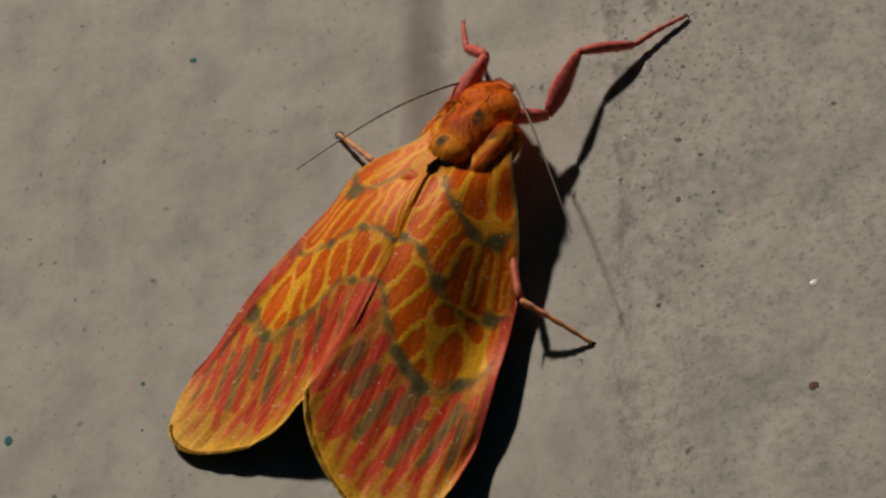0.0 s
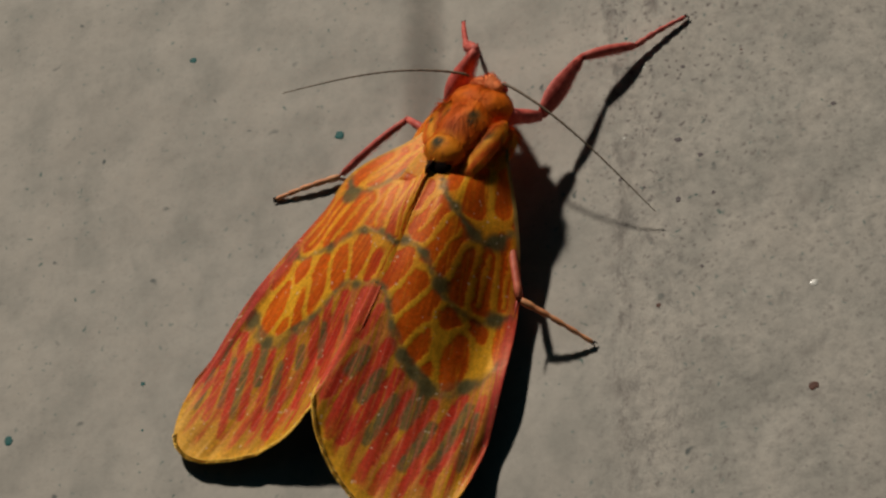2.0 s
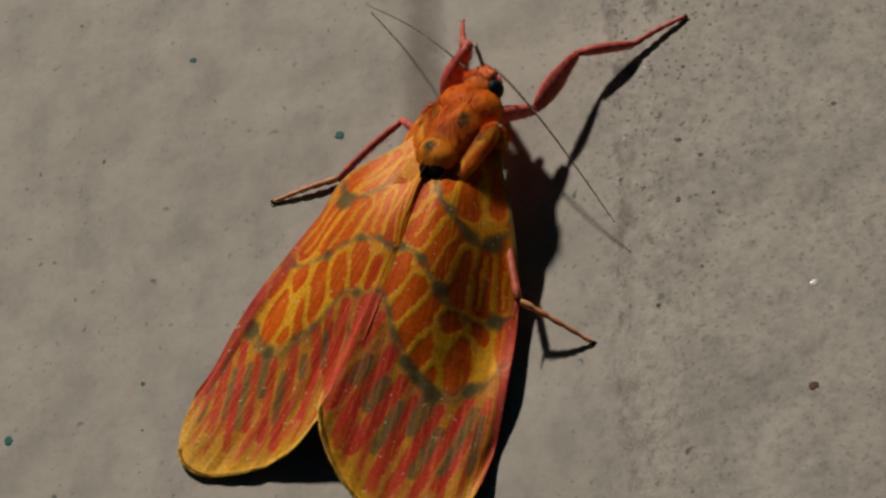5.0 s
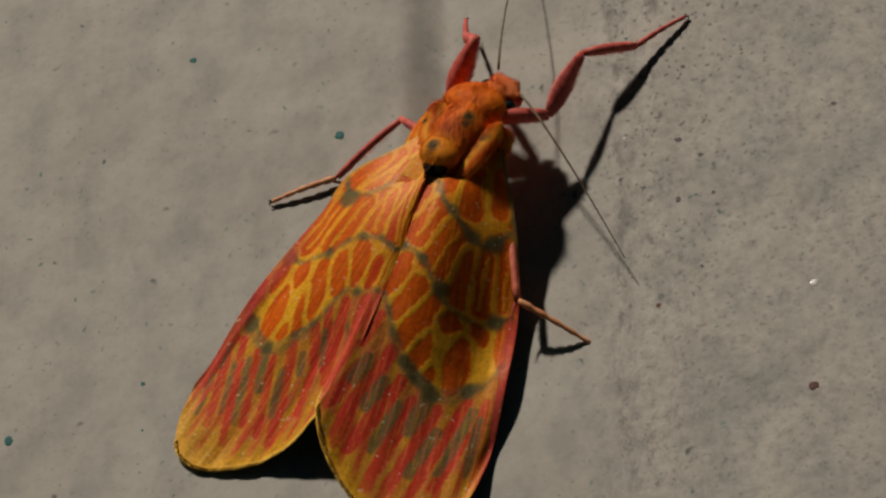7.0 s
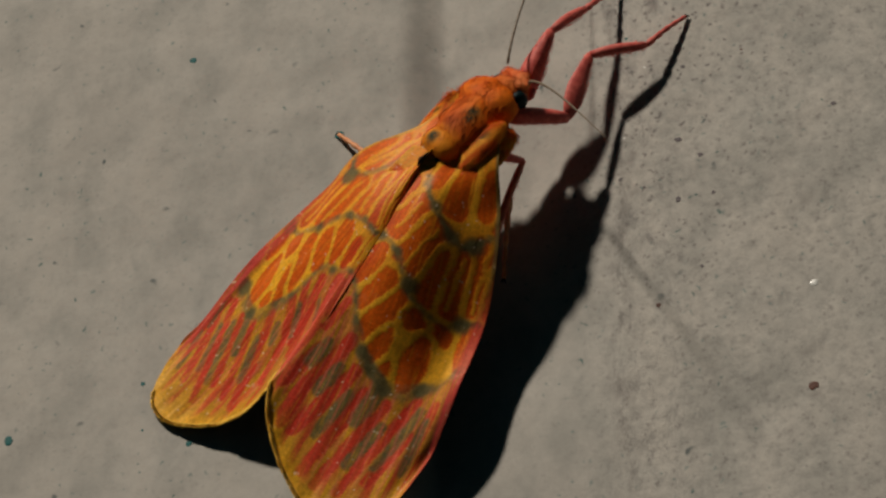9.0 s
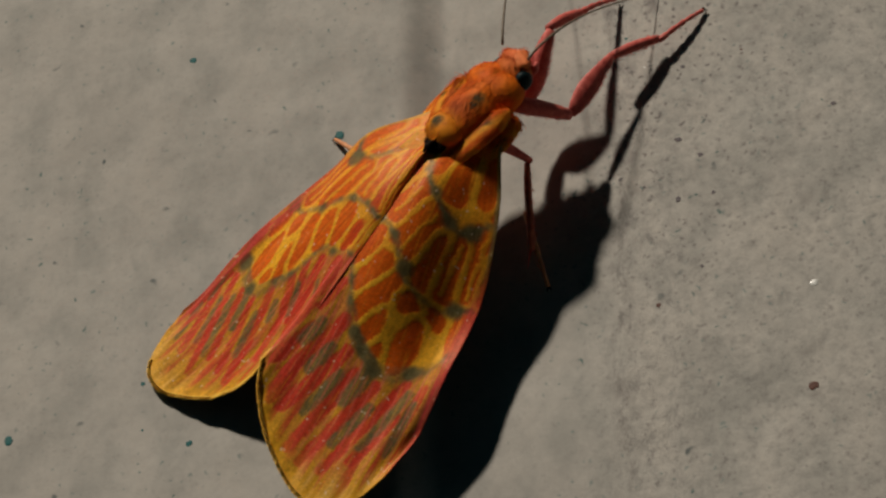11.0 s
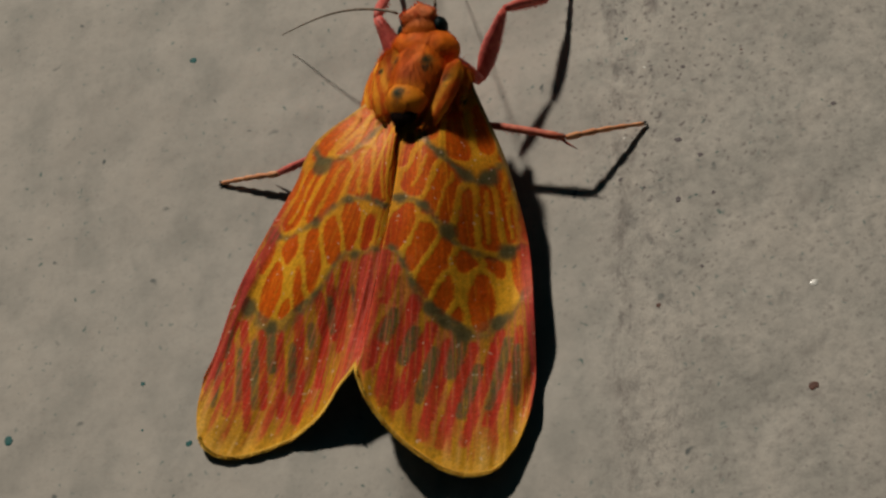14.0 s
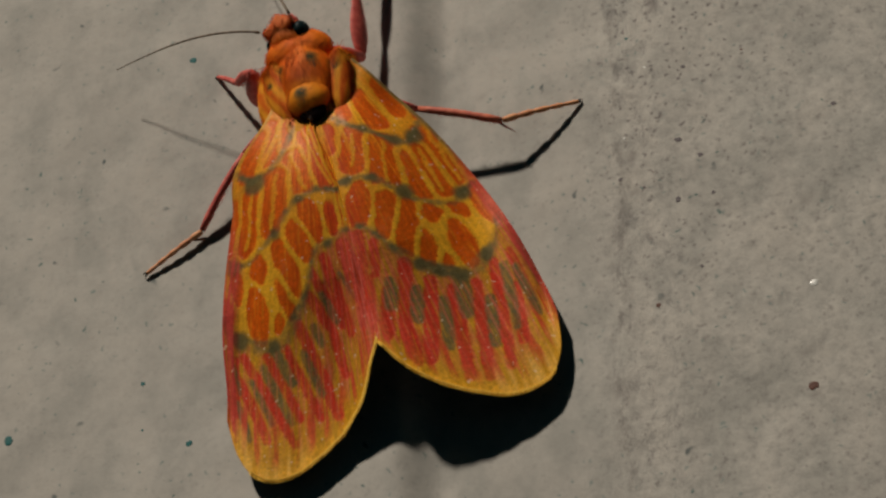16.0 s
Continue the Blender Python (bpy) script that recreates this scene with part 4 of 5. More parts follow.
def motions():
    walk(moth, [
        (0, stance(-4.02, -6.39, -0.28, -31.59, -3.61, -7.41)),
        (0.5, stance(-3.96, -6.51, -0.13, -31.25, -3.24, -7.32)),
        (1, stance(-3.93, -6.61, -0.06, -31.23, -3.16, -7.28)),
        (1.5, stance(-3.77, -6.78, -0.05, -29.30, -3.33, -6.24)),
        (2, stance(-3.72, -6.83, -0.06, -28.74, -3.32, -6.23)),
        (2.5, stance(-3.70, -6.86, -0.11, -27.68, -3.69, -5.55)),
        (3, stance(-3.69, -7.00, -0.18, -27.04, -3.09, -5.29)),
        (3.5, stance(-3.60, -7.08, -0.29, -26.59, -1.52, -5.90)),
        (4, stance(-3.65, -7.06, -0.35, -26.39, -1.21, -5.36)),
        (6.5, stance(-3.63, -7.13, -0.36, -26.06, -1.31, -4.83)),
        (7, stance(-3.76, -6.92, -0.40, -27.91, -0.51, -4.40)),
        (7.5, stance(-3.89, -6.88, -0.26, -29.79, 0.01, -6.17)),
        (8, stance(-4.16, -6.62, -0.12, -32.14, 0.18, -5.92)),
        (8.5, stance(-4.76, -6.35, 0.03, -36.36, 0.95, -8.80)),
        (9, stance(-5.17, -5.95, 0.23, -40.71, 1.90, -9.42)),
        (11.5, stance(-5.36, -4.31, 0.29, -44.28, 2.78, -10.11)),
        (12, stance(-4.92, -3.90, 0.39, -40.55, 2.20, -12.11)),
        (12.5, stance(-4.65, -4.24, 0.47, -33.86, 2.36, -9.93)),
        (13, stance(-4.33, -4.65, 0.35, -30.52, 1.64, -8.20)),
        (13.5, stance(-3.58, -4.48, 0.27, -24.98, 3.03, -5.02)),
        (14, stance(-3.09, -4.73, 0.21, -15.33, 2.87, -0.53)),
        (14.5, stance(-3.19, -4.51, 0.19, -9.42, 3.21, 1.90)),
        (15, stance(-2.82, -4.44, 0.12, 0.02, 1.63, 1.65)),
        (15.5, stance(-2.65, -4.15, 0.06, 3.51, -0.40, -0.35)),
        (16, stance(-3.07, -3.49, 0.04, 12.90, 2.78, -0.12)),
    ])
    # the folded wings shift on the back as the moth turns
    walk(right_wing, [
        (0, at(-0.82, 0.07, -0.12, 2.6, 6.1, -0.2)), (3.5, at(-1.02, 0.22, -0.37, 2.8, 6.0, -0.5)), (7.5, at(-0.87, 0.21, -0.32, 2.8, 5.2, -0.2)),
        (8.5, at(-0.70, 0.01, 0.12, 1.8, 5.1, -0.2)), (9, at(-0.72, -0.08, 0.05, 2.2, 6.8, 0.7)), (12, at(-0.70, -0.16, -0.01, 0.2, 4.6, 0.9)),
        (13, at(-0.80, 0.16, -0.29, 2.8, 3.8, -1.6)), (14.2, at(0.02, 0.38, -1.03, 2.2, -3.0, 0.5)), (15, at(0.05, 0.48, -1.20, 2.7, -8.0, -1.5)),
        (16, at(-0.17, 0.12, -0.42, 1.8, -1.5, -0.5)),
    ])
    walk(left_wing, [
        (0, at(-0.12, -0.73, -0.04, 2.7, 5.3, -2.5)), (3.5, at(-0.38, -0.46, -0.33, 3.2, 7.8, -2.3)), (7.5, at(-0.32, -0.59, -0.26, 3.1, 8.2, -3.0)),
        (8.5, at(0.03, -0.72, 0.16, 2.5, 5.5, -3.3)), (9, at(-0.00, -0.56, 0.13, 2.6, 5.7, -2.8)), (12, at(-0.05, -0.69, 0.09, 1.0, 7.3, -2.8)),
        (13, at(-0.57, -0.73, -0.21, 2.9, 7.5, -6.3)), (14.2, at(-0.47, -0.50, -0.89, 2.9, 7.3, -2.4)), (15, at(-0.84, -0.31, -1.01, 3.2, 9.0, -4.0)),
        (16, at(-0.49, -0.64, -0.20, 1.5, 7.3, -3.4)),
    ])

    def nod(yaw, pitch, roll, dx, dy, dz):
        return at(NECK[0] + dx, NECK[1] + dy, NECK[2] + dz, 0, 0, yaw) @ at(0, 0, 0, pitch) @ at(0, 0, 0, 0, roll)
    walk(head, [
        (0, nod(13, -4, 5, -0.05, -0.47, -0.16)), (0.5, nod(12, 1, 5, -0.12, -0.43, -0.08)), (1, nod(9, 5, 7, -0.13, -0.38, -0.05)), (1.5, nod(1, 11, 2, -0.07, -0.33, -0.09)),
        (2, nod(-0, 12, -0, -0.10, -0.35, -0.08)), (2.5, nod(-1, 2, -1, -0.07, -0.37, -0.12)), (3, nod(-1, 4, 4, -0.15, -0.17, 0.04)), (3.5, nod(5, 2, 1, -0.15, -0.03, 0.11)),
        (4, nod(14, -5, -12, 0.03, 0.23, 0.09)), (6.5, nod(-24, -7, -3, -0.03, 0.18, 0.10)), (7, nod(-29, -16, 2, 0.01, 0.08, 0.02)), (7.5, nod(-27, -15, -3, 0.07, 0.19, 0.02)),
        (8, nod(-21, -12, 3, 0.02, 0.11, 0.03)), (8.5, nod(-20, -14, 3, 0.01, 0.14, 0.04)), (9, nod(-14, -15, -2, -0.02, 0.09, 0.05)), (11.5, nod(5, 4, -2, 0.01, 0.22, 0.04)),
        (12, nod(16, 7, 1, 0.06, 0.21, -0.00)), (12.5, nod(17, 10, 0, -0.02, 0.19, 0.08)), (13, nod(19, 11, -0, -0.09, 0.24, 0.16)), (13.5, nod(12, 12, -8, -0.10, 0.18, 0.12)),
        (14, nod(13, 11, -4, -0.27, 0.20, 0.21)), (14.5, nod(9, 16, -7, -0.32, 0.16, 0.19)), (15, nod(7, 15, -15, -0.29, 0.14, 0.16)), (15.5, nod(-6, 13, -11, -0.11, 0.15, 0.11)),
        (16, nod(2, 15, -25, -0.26, 0.20, 0.16)),
    ])
    walk(LEGS["RF", "coxa"], [
        (0, at(0.32, 13.61, 3.95, -27, -0, -44)), (0.5, at(0.40, 13.66, 3.97, -32, 1, -42)), (1, at(0.44, 13.65, 3.97, -33, 3, -40)),
        (1.5, at(0.34, 13.65, 3.97, -30, -1, -45)), (2, at(0.30, 13.62, 3.98, -29, -1, -46)), (2.5, at(0.21, 13.66, 3.92, -24, -4, -52)),
        (3, at(0.31, 13.65, 3.89, -24, -2, -47)), (3.5, at(0.55, 13.81, 3.82, -30, 1, -41)), (4, at(0.61, 13.86, 3.78, -31, 2, -39)),
        (6.5, at(0.53, 13.81, 3.82, -28, -0, -44)), (7, at(0.66, 13.99, 3.68, -25, -4, -51)), (7.5, at(0.87, 14.16, 3.54, -33, -2, -47)),
        (8, at(0.85, 14.16, 3.54, -37, 2, -42)), (8.5, at(0.92, 14.29, 3.40, -42, 5, -38)), (9, at(1.02, 14.44, 3.25, -41, 6, -37)),
        (11.5, at(0.98, 14.37, 3.18, -53, 4, -39)), (12, at(1.06, 14.34, 3.13, -53, -3, -44)), (12.5, at(1.11, 14.38, 3.17, -46, -3, -44)),
        (13, at(1.03, 14.26, 3.39, -37, -8, -50)), (13.5, at(0.86, 14.16, 3.44, -64, -1, -44)), (14, at(0.27, 14.12, 4.28, -60, -24, -57)),
        (14.5, at(0.33, 14.04, 4.14, -54, -22, -55)), (15, at(0.62, 14.12, 3.70, -37, -37, -71)), (15.5, at(0.21, 14.41, 4.10, -53, -41, -77)),
        (16, at(0.89, 14.16, 3.44, -57, -5, -51)),
    ])
    walk(LEGS["RF", "femur"], [
        (0, at(2.37, 15.72, 2.45, 5, 0, 5)), (0.5, at(2.28, 15.75, 2.24, 4, 0, 4)), (1, at(2.16, 15.83, 2.18, 4, 0, 3)),
        (1.5, at(2.38, 15.66, 2.33, 1, -0, -1)), (2, at(2.40, 15.61, 2.39, 0, -0, -4)), (2.5, at(2.64, 15.47, 2.60, -1, -0, -7)),
        (3, at(2.53, 15.69, 2.56, -3, -0, -8)), (3.5, at(2.42, 15.97, 2.18, -3, -0, -7)), (4, at(2.37, 16.09, 2.11, -3, -0, -7)),
        (6.5, at(2.53, 15.91, 2.24, -4, -0, -9)), (7, at(3.04, 15.79, 2.27, -0, -0, -0)), (7.5, at(2.94, 16.02, 1.76, 2, 0, 6)),
        (8, at(2.58, 16.17, 1.56, 3, 0, 10)), (8.5, at(2.26, 16.34, 1.19, 4, 0, 14)), (9, at(2.36, 16.57, 1.12, -1, 0, 23)),
        (11.5, at(2.10, 16.02, 0.55, -4, 0, 11)), (12, at(2.53, 15.69, 0.50, -1, 0, 11)), (12.5, at(2.81, 15.90, 0.79, -9, -0, -4)),
        (13, at(3.23, 15.75, 1.43, -11, -0, -15)), (13.5, at(1.91, 15.17, 0.48, -5, 0, 25)), (14, at(2.01, 14.42, 1.05, 8, 0, -7)),
        (14.5, at(2.49, 14.32, 1.66, -9, -0, -4)), (15, at(3.51, 13.85, 2.12, -8, -0, -20)), (15.5, at(2.55, 13.16, 2.12, -0, -0, -14)),
        (16, at(2.42, 15.10, 0.68, 5, -0, -10)),
    ])
    walk(LEGS["RF", "tibia"], [
        (0, at(2.02, 19.69, 2.83, -24, -0, -43)), (0.5, at(2.01, 19.73, 2.53, -24, -0, -42)), (1, at(1.93, 19.81, 2.44, -24, -0, -42)),
        (1.5, at(2.48, 19.65, 2.42, -22, -0, -41)), (2, at(2.66, 19.60, 2.40, -22, -0, -40)), (2.5, at(3.10, 19.44, 2.55, -21, -0, -38)),
        (3, at(3.10, 19.65, 2.38, -21, -0, -42)), (3.5, at(2.92, 19.93, 1.96, -23, -0, -48)), (4, at(2.87, 20.05, 1.91, -23, -0, -50)),
        (6.5, at(3.16, 19.85, 1.96, -23, -0, -45)), (7, at(3.06, 19.79, 2.26, -27, -0, -44)), (7.5, at(2.52, 20.00, 1.92, -29, -0, -43)),
        (8, at(1.89, 20.10, 1.79, -28, -0, -43)), (8.5, at(1.30, 20.22, 1.43, -31, -0, -33)), (9, at(0.78, 20.24, 1.02, -23, -0, -35)),
        (11.5, at(1.32, 19.93, 0.24, -25, -0, -11)), (12, at(1.79, 19.62, 0.43, -32, -0, -25)), (12.5, at(3.06, 19.85, 0.16, -34, -0, -43)),
        (13, at(4.27, 19.54, 0.68, -36, -0, -34)), (13.5, at(0.23, 18.78, 0.15, -18, -0, -28)), (14, at(2.51, 18.44, 1.61, -40, 0, -37)),
        (14.25, at(2.82, 18.10, 1.73, -28, -3, -52)), (14.5, at(2.76, 18.26, 1.03, -12, -0, -75)), (15, at(4.84, 17.58, 1.58, -14, -0, -81)),
        (15.5, at(3.49, 17.05, 2.10, -6, -0, -75)), (16, at(3.13, 19.02, 1.03, -22, -0, -25)),
    ])
    walk(LEGS["RF", "tarsus"], [
        (0, at(3.84, 21.67, 1.61, -6, -0, -29)), (0.5, at(3.82, 21.73, 1.33, -7, -0, -30)), (1, at(3.74, 21.81, 1.24, -7, -0, -30)),
        (1.5, at(4.26, 21.73, 1.29, -6, -0, -31)), (2, at(4.43, 21.68, 1.28, -6, -0, -31)), (2.5, at(4.80, 21.61, 1.48, -6, -0, -32)),
        (3, at(4.96, 21.68, 1.33, -6, -0, -32)), (3.5, at(4.93, 21.75, 0.79, -8, -0, -34)), (4, at(4.94, 21.81, 0.78, -8, -0, -36)),
        (6.5, at(5.07, 21.79, 0.82, -7, -0, -35)), (7, at(4.88, 21.69, 0.92, -12, -0, -27)), (7.5, at(4.30, 21.87, 0.50, -13, -0, -25)),
        (8, at(3.67, 22.00, 0.39, -14, -0, -24)), (8.5, at(2.69, 22.34, -0.07, -15, -0, -18)), (9, at(2.33, 22.47, -0.15, -22, 0, 3)),
        (11.5, at(1.83, 22.55, -1.01, -15, -0, -8)), (12, at(2.85, 21.89, -1.12, -18, -0, -18)), (12.5, at(4.74, 21.64, -1.48, -18, -0, -30)),
        (13, at(5.60, 21.51, -1.06, -17, -0, -34)), (13.5, at(1.56, 21.26, -0.75, -2, -0, -46)), (14, at(3.72, 20.03, -0.05, -27, 0, -8)),
        (14.5, at(5.55, 18.99, 0.43, -29, -0, -23)), (15, at(7.67, 18.00, 0.86, -22, -0, -44)), (15.5, at(6.33, 17.82, 1.79, -14, -0, -25)),
        (16, at(4.27, 21.51, -0.08, -19, -0, -26)),
    ])
    walk(LEGS["LF", "coxa"], [
        (0, at(-0.41, 14.39, 2.98, 2, -0, 120)), (1, at(-0.65, 14.16, 3.04, -9, -1, 105)), (2, at(-1.65, 14.45, 2.66, -23, -11, 70)),
        (3, at(-1.65, 14.55, 2.68, -21, -13, 64)), (4, at(-1.89, 14.86, 2.42, -26, -15, 60)), (6.5, at(-1.84, 14.89, 2.46, -25, -16, 57)),
        (7.5, at(-0.46, 13.99, 3.18, -22, -7, 79)), (8, at(-0.62, 14.07, 3.14, -26, -4, 85)), (8.5, at(0.04, 15.16, 3.36, -15, 15, 135)),
        (8.67, at(-0.24, 14.90, 3.18, -51, 0, 111)), (8.83, at(-0.53, 14.63, 3.00, -81, -25, 100)), (9, at(-0.81, 14.37, 2.82, -118, -52, 106)),
        (11.5, at(-0.84, 14.39, 2.53, -100, -31, 96)), (12, at(-0.68, 14.33, 2.51, -114, -23, 94)), (12.25, at(-0.33, 14.15, 2.99, -71, -23, 94)),
        (12.5, at(0.01, 13.98, 3.47, -29, -22, 94)), (12.75, at(0.02, 13.56, 2.92, -1, -30, 64)), (13, at(0.03, 13.14, 2.36, 28, -23, 33)),
        (13.25, at(-0.79, 13.62, 2.24, -15, -27, 70)), (13.5, at(-1.61, 14.10, 2.13, -51, -7, 99)), (14, at(-1.18, 14.18, 2.27, -70, -9, 98)),
        (14.5, at(-2.33, 15.87, -0.02, -68, -30, 90)), (14.75, at(-1.96, 14.68, 1.45, -38, -9, 107)), (15, at(-1.60, 13.48, 2.92, -5, 1, 131)),
        (15.5, at(-1.39, 13.52, 3.08, 6, 1, 140)), (15.75, at(-1.93, 14.22, 2.00, -27, -4, 113)), (16, at(-2.47, 14.91, 0.92, -56, -23, 92)),
    ])
    walk(LEGS["LF", "femur"], [
        (0, at(-2.22, 13.33, 3.06, 24, -0, -13)), (1, at(-2.66, 13.65, 2.71, 29, 1, -15)), (2, at(-3.42, 15.26, 1.86, 50, 14, -30)),
        (3, at(-3.34, 15.57, 1.96, 51, 15, -32)), (4, at(-3.40, 16.03, 1.55, 55, 17, -33)), (6.5, at(-3.31, 16.13, 1.62, 56, 16, -32)),
        (7.5, at(-2.35, 14.46, 2.40, 33, -5, -11)), (8, at(-2.50, 14.29, 2.23, 33, -7, -9)), (8.5, at(-1.31, 13.64, 2.85, 12, -16, 14)),
        (9, at(-0.26, 16.05, 1.68, 15, -14, 5)), (11.5, at(-0.60, 15.47, 0.75, 33, -12, 1)), (12, at(0.11, 15.14, 0.75, 37, -16, 7)),
        (12.5, at(-1.84, 14.22, 2.52, 7, -33, 50)), (13, at(-1.29, 14.50, 3.27, -14, -33, 60)), (13.5, at(-2.94, 14.09, 0.50, 42, -22, 13)),
        (14, at(-1.92, 14.40, 0.32, 36, -27, 21)), (14.25, at(-2.52, 15.63, -0.69, 66, -15, 10)), (14.5, at(-3.13, 16.86, -1.69, 92, 1, 7)),
        (14.75, at(-3.15, 14.47, 0.53, 44, -18, 15)), (15, at(-3.16, 12.09, 2.75, -11, -24, 36)), (15.5, at(-2.73, 11.93, 3.31, -4, -25, 28)),
        (15.75, at(-3.20, 13.73, 1.31, 52, -15, 4)), (16, at(-3.67, 15.54, -0.68, 100, 9, -2)),
    ])
    walk(LEGS["LF", "tibia"], [
        (0, at(-1.39, 16.87, 4.70, -26, 0, 70)), (1, at(-1.70, 17.00, 4.67, -32, -2, 67)), (2, at(-1.51, 17.10, 4.86, -37, -4, 63)),
        (3, at(-1.31, 17.27, 4.96, -40, -6, 61)), (4, at(-1.33, 17.42, 4.67, -43, -6, 61)), (6.5, at(-1.34, 17.51, 4.82, -42, -7, 60)),
        (7.5, at(-1.87, 17.79, 4.56, -40, -1, 67)), (8, at(-2.22, 17.66, 4.37, -39, 1, 69)), (8.5, at(-2.50, 17.37, 3.63, -26, -8, 55)),
        (9, at(-0.82, 19.88, 2.66, -33, -24, 26)), (11.5, at(-1.12, 18.82, 2.88, -41, -19, 33)), (12, at(-0.94, 18.22, 3.08, -44, -24, 28)),
        (12.5, at(-5.06, 16.57, 2.92, -26, -0, 61)), (13, at(-4.36, 16.92, 2.43, -17, -2, 55)), (13.5, at(-4.61, 16.77, 2.97, -38, -9, 42)),
        (14, at(-4.09, 17.03, 2.41, -38, -18, 30)), (14.5, at(-3.01, 16.74, 2.30, -39, -6, 46)), (15, at(-5.23, 15.45, 2.05, -40, 12, 67)),
        (15.5, at(-4.51, 15.50, 3.08, -40, 12, 67)), (16, at(-3.06, 14.85, 3.21, -51, -5, 51)),
    ])
    walk(LEGS["LF", "tarsus"], [
        (0, at(-3.87, 17.79, 3.41, -18, 0, 44)), (1, at(-3.98, 18.02, 3.11, -20, 0, 44)), (2, at(-3.54, 18.29, 3.08, -21, -1, 42)),
        (3, at(-3.19, 18.52, 3.06, -22, -2, 40)), (4, at(-3.12, 18.68, 2.69, -25, -2, 40)), (6.5, at(-3.13, 18.82, 2.86, -29, -2, 39)),
        (7.5, at(-3.93, 18.71, 2.66, -32, 2, 45)), (8, at(-4.36, 18.45, 2.49, -32, 3, 47)), (8.5, at(-4.59, 19.02, 2.36, -14, -2, 37)),
        (9, at(-1.31, 22.38, 1.18, -35, -8, 23)), (11.5, at(-1.82, 21.04, 1.07, -40, -9, 22)), (12, at(-1.20, 20.47, 1.18, -40, -8, 23)),
        (12.5, at(-7.38, 17.86, 1.64, -22, 6, 47)), (13, at(-6.66, 18.56, 1.55, -21, 6, 47)), (13.5, at(-5.98, 18.68, 1.19, -35, 1, 36)),
        (14, at(-4.76, 19.33, 0.69, -36, -8, 24)), (14.5, at(-4.52, 18.48, 0.47, -37, -2, 32)), (15, at(-7.46, 15.97, 0.20, -19, 11, 55)),
        (15.5, at(-6.75, 16.02, 1.22, -19, 9, 50)), (16, at(-4.40, 16.16, 0.93, -34, 0, 33)),
    ])
    walk(LEGS["RM", "femur"], [
        (0, at(0.89, 12.49, 2.2, -15, 0, -141)), (3, at(0.92, 12.46, 2.2, -15, 0, -139.5)), (6.5, at(0.90, 12.47, 2.2, -16, 0, -138.5)),
        (7.5, at(0.71, 12.63, 2.85, -16, 0, -131)), (8, at(0.66, 12.68, 2.91, -20, 0, -131)), (8.5, at(0.53, 11.24, 4.25, -52, 0, -28)),
        (9, at(0.85, 11.45, 4.00, -56, 0, -16)), (11.5, at(0.51, 12.11, 3.90, -62, 0, -72)), (12, at(0.62, 12.34, 3.33, -52, 0, -95)),
        (12.5, at(0.84, 12.42, 3.00, -47, 0, -116)), (12.75, at(-0.10, 11.99, 4.29, -52, 0, -76)), (13, at(1.30, 11.71, 3.22, -40, 0, 18)),
        (13.5, at(1.06, 11.64, 3.64, -55, 0, -3)), (14, at(0.27, 12.44, 3.84, -53, 0, -99)), (14.5, at(1.09, 12.42, 2.61, -37, 0, 4)),
        (15, at(0.70, 11.82, 3.16, -36, 0, -40)), (15.5, at(0.19, 11.63, 3.33, -29, 0, -54)), (16, at(1.33, 12.19, 2.58, -25, 0, -116)),
    ])
    walk(LEGS["RM", "tibia"], [
        (0, at(3.36, 9.49, 1.15, 0, 0, -141)), (3, at(3.46, 9.54, 1.15, 1, 0, -145)), (6.5, at(3.5, 9.63, 1.1, 2, 0, -146)),
        (7.5, at(3.63, 10.13, 1.73, -9, 0, -152)), (8, at(3.52, 10.23, 1.56, -9, 0, -149)), (8.5, at(1.69, 13.40, 1.09, 8, 0, -151)),
        (9, at(1.49, 13.61, 0.70, -3, 0, -160)), (11.5, at(2.27, 12.68, 0.35, -19, 0, -137)), (12, at(3.06, 12.14, 0.16, -18, 0, -141)),
        (12.5, at(3.32, 11.23, 0.09, -17, 0, -142)), (12.75, at(2.28, 12.60, 1.14, -5, 0, -128)), (13, at(0.32, 14.63, 0.66, -7, 0, -101)),
        (13.5, at(1.19, 13.94, 0.36, -3, 0, -106)), (14, at(2.62, 12.05, 0.63, 1, 0, -96)), (14.5, at(0.88, 15.62, 0.22, 5, 0, -121)),
        (15, at(2.77, 14.28, 0.79, 5, 0, -128)), (15.5, at(3.01, 13.70, 1.39, -0, 0, -130)), (16, at(4.59, 10.62, 0.88, -5, 0, -119)),
    ])
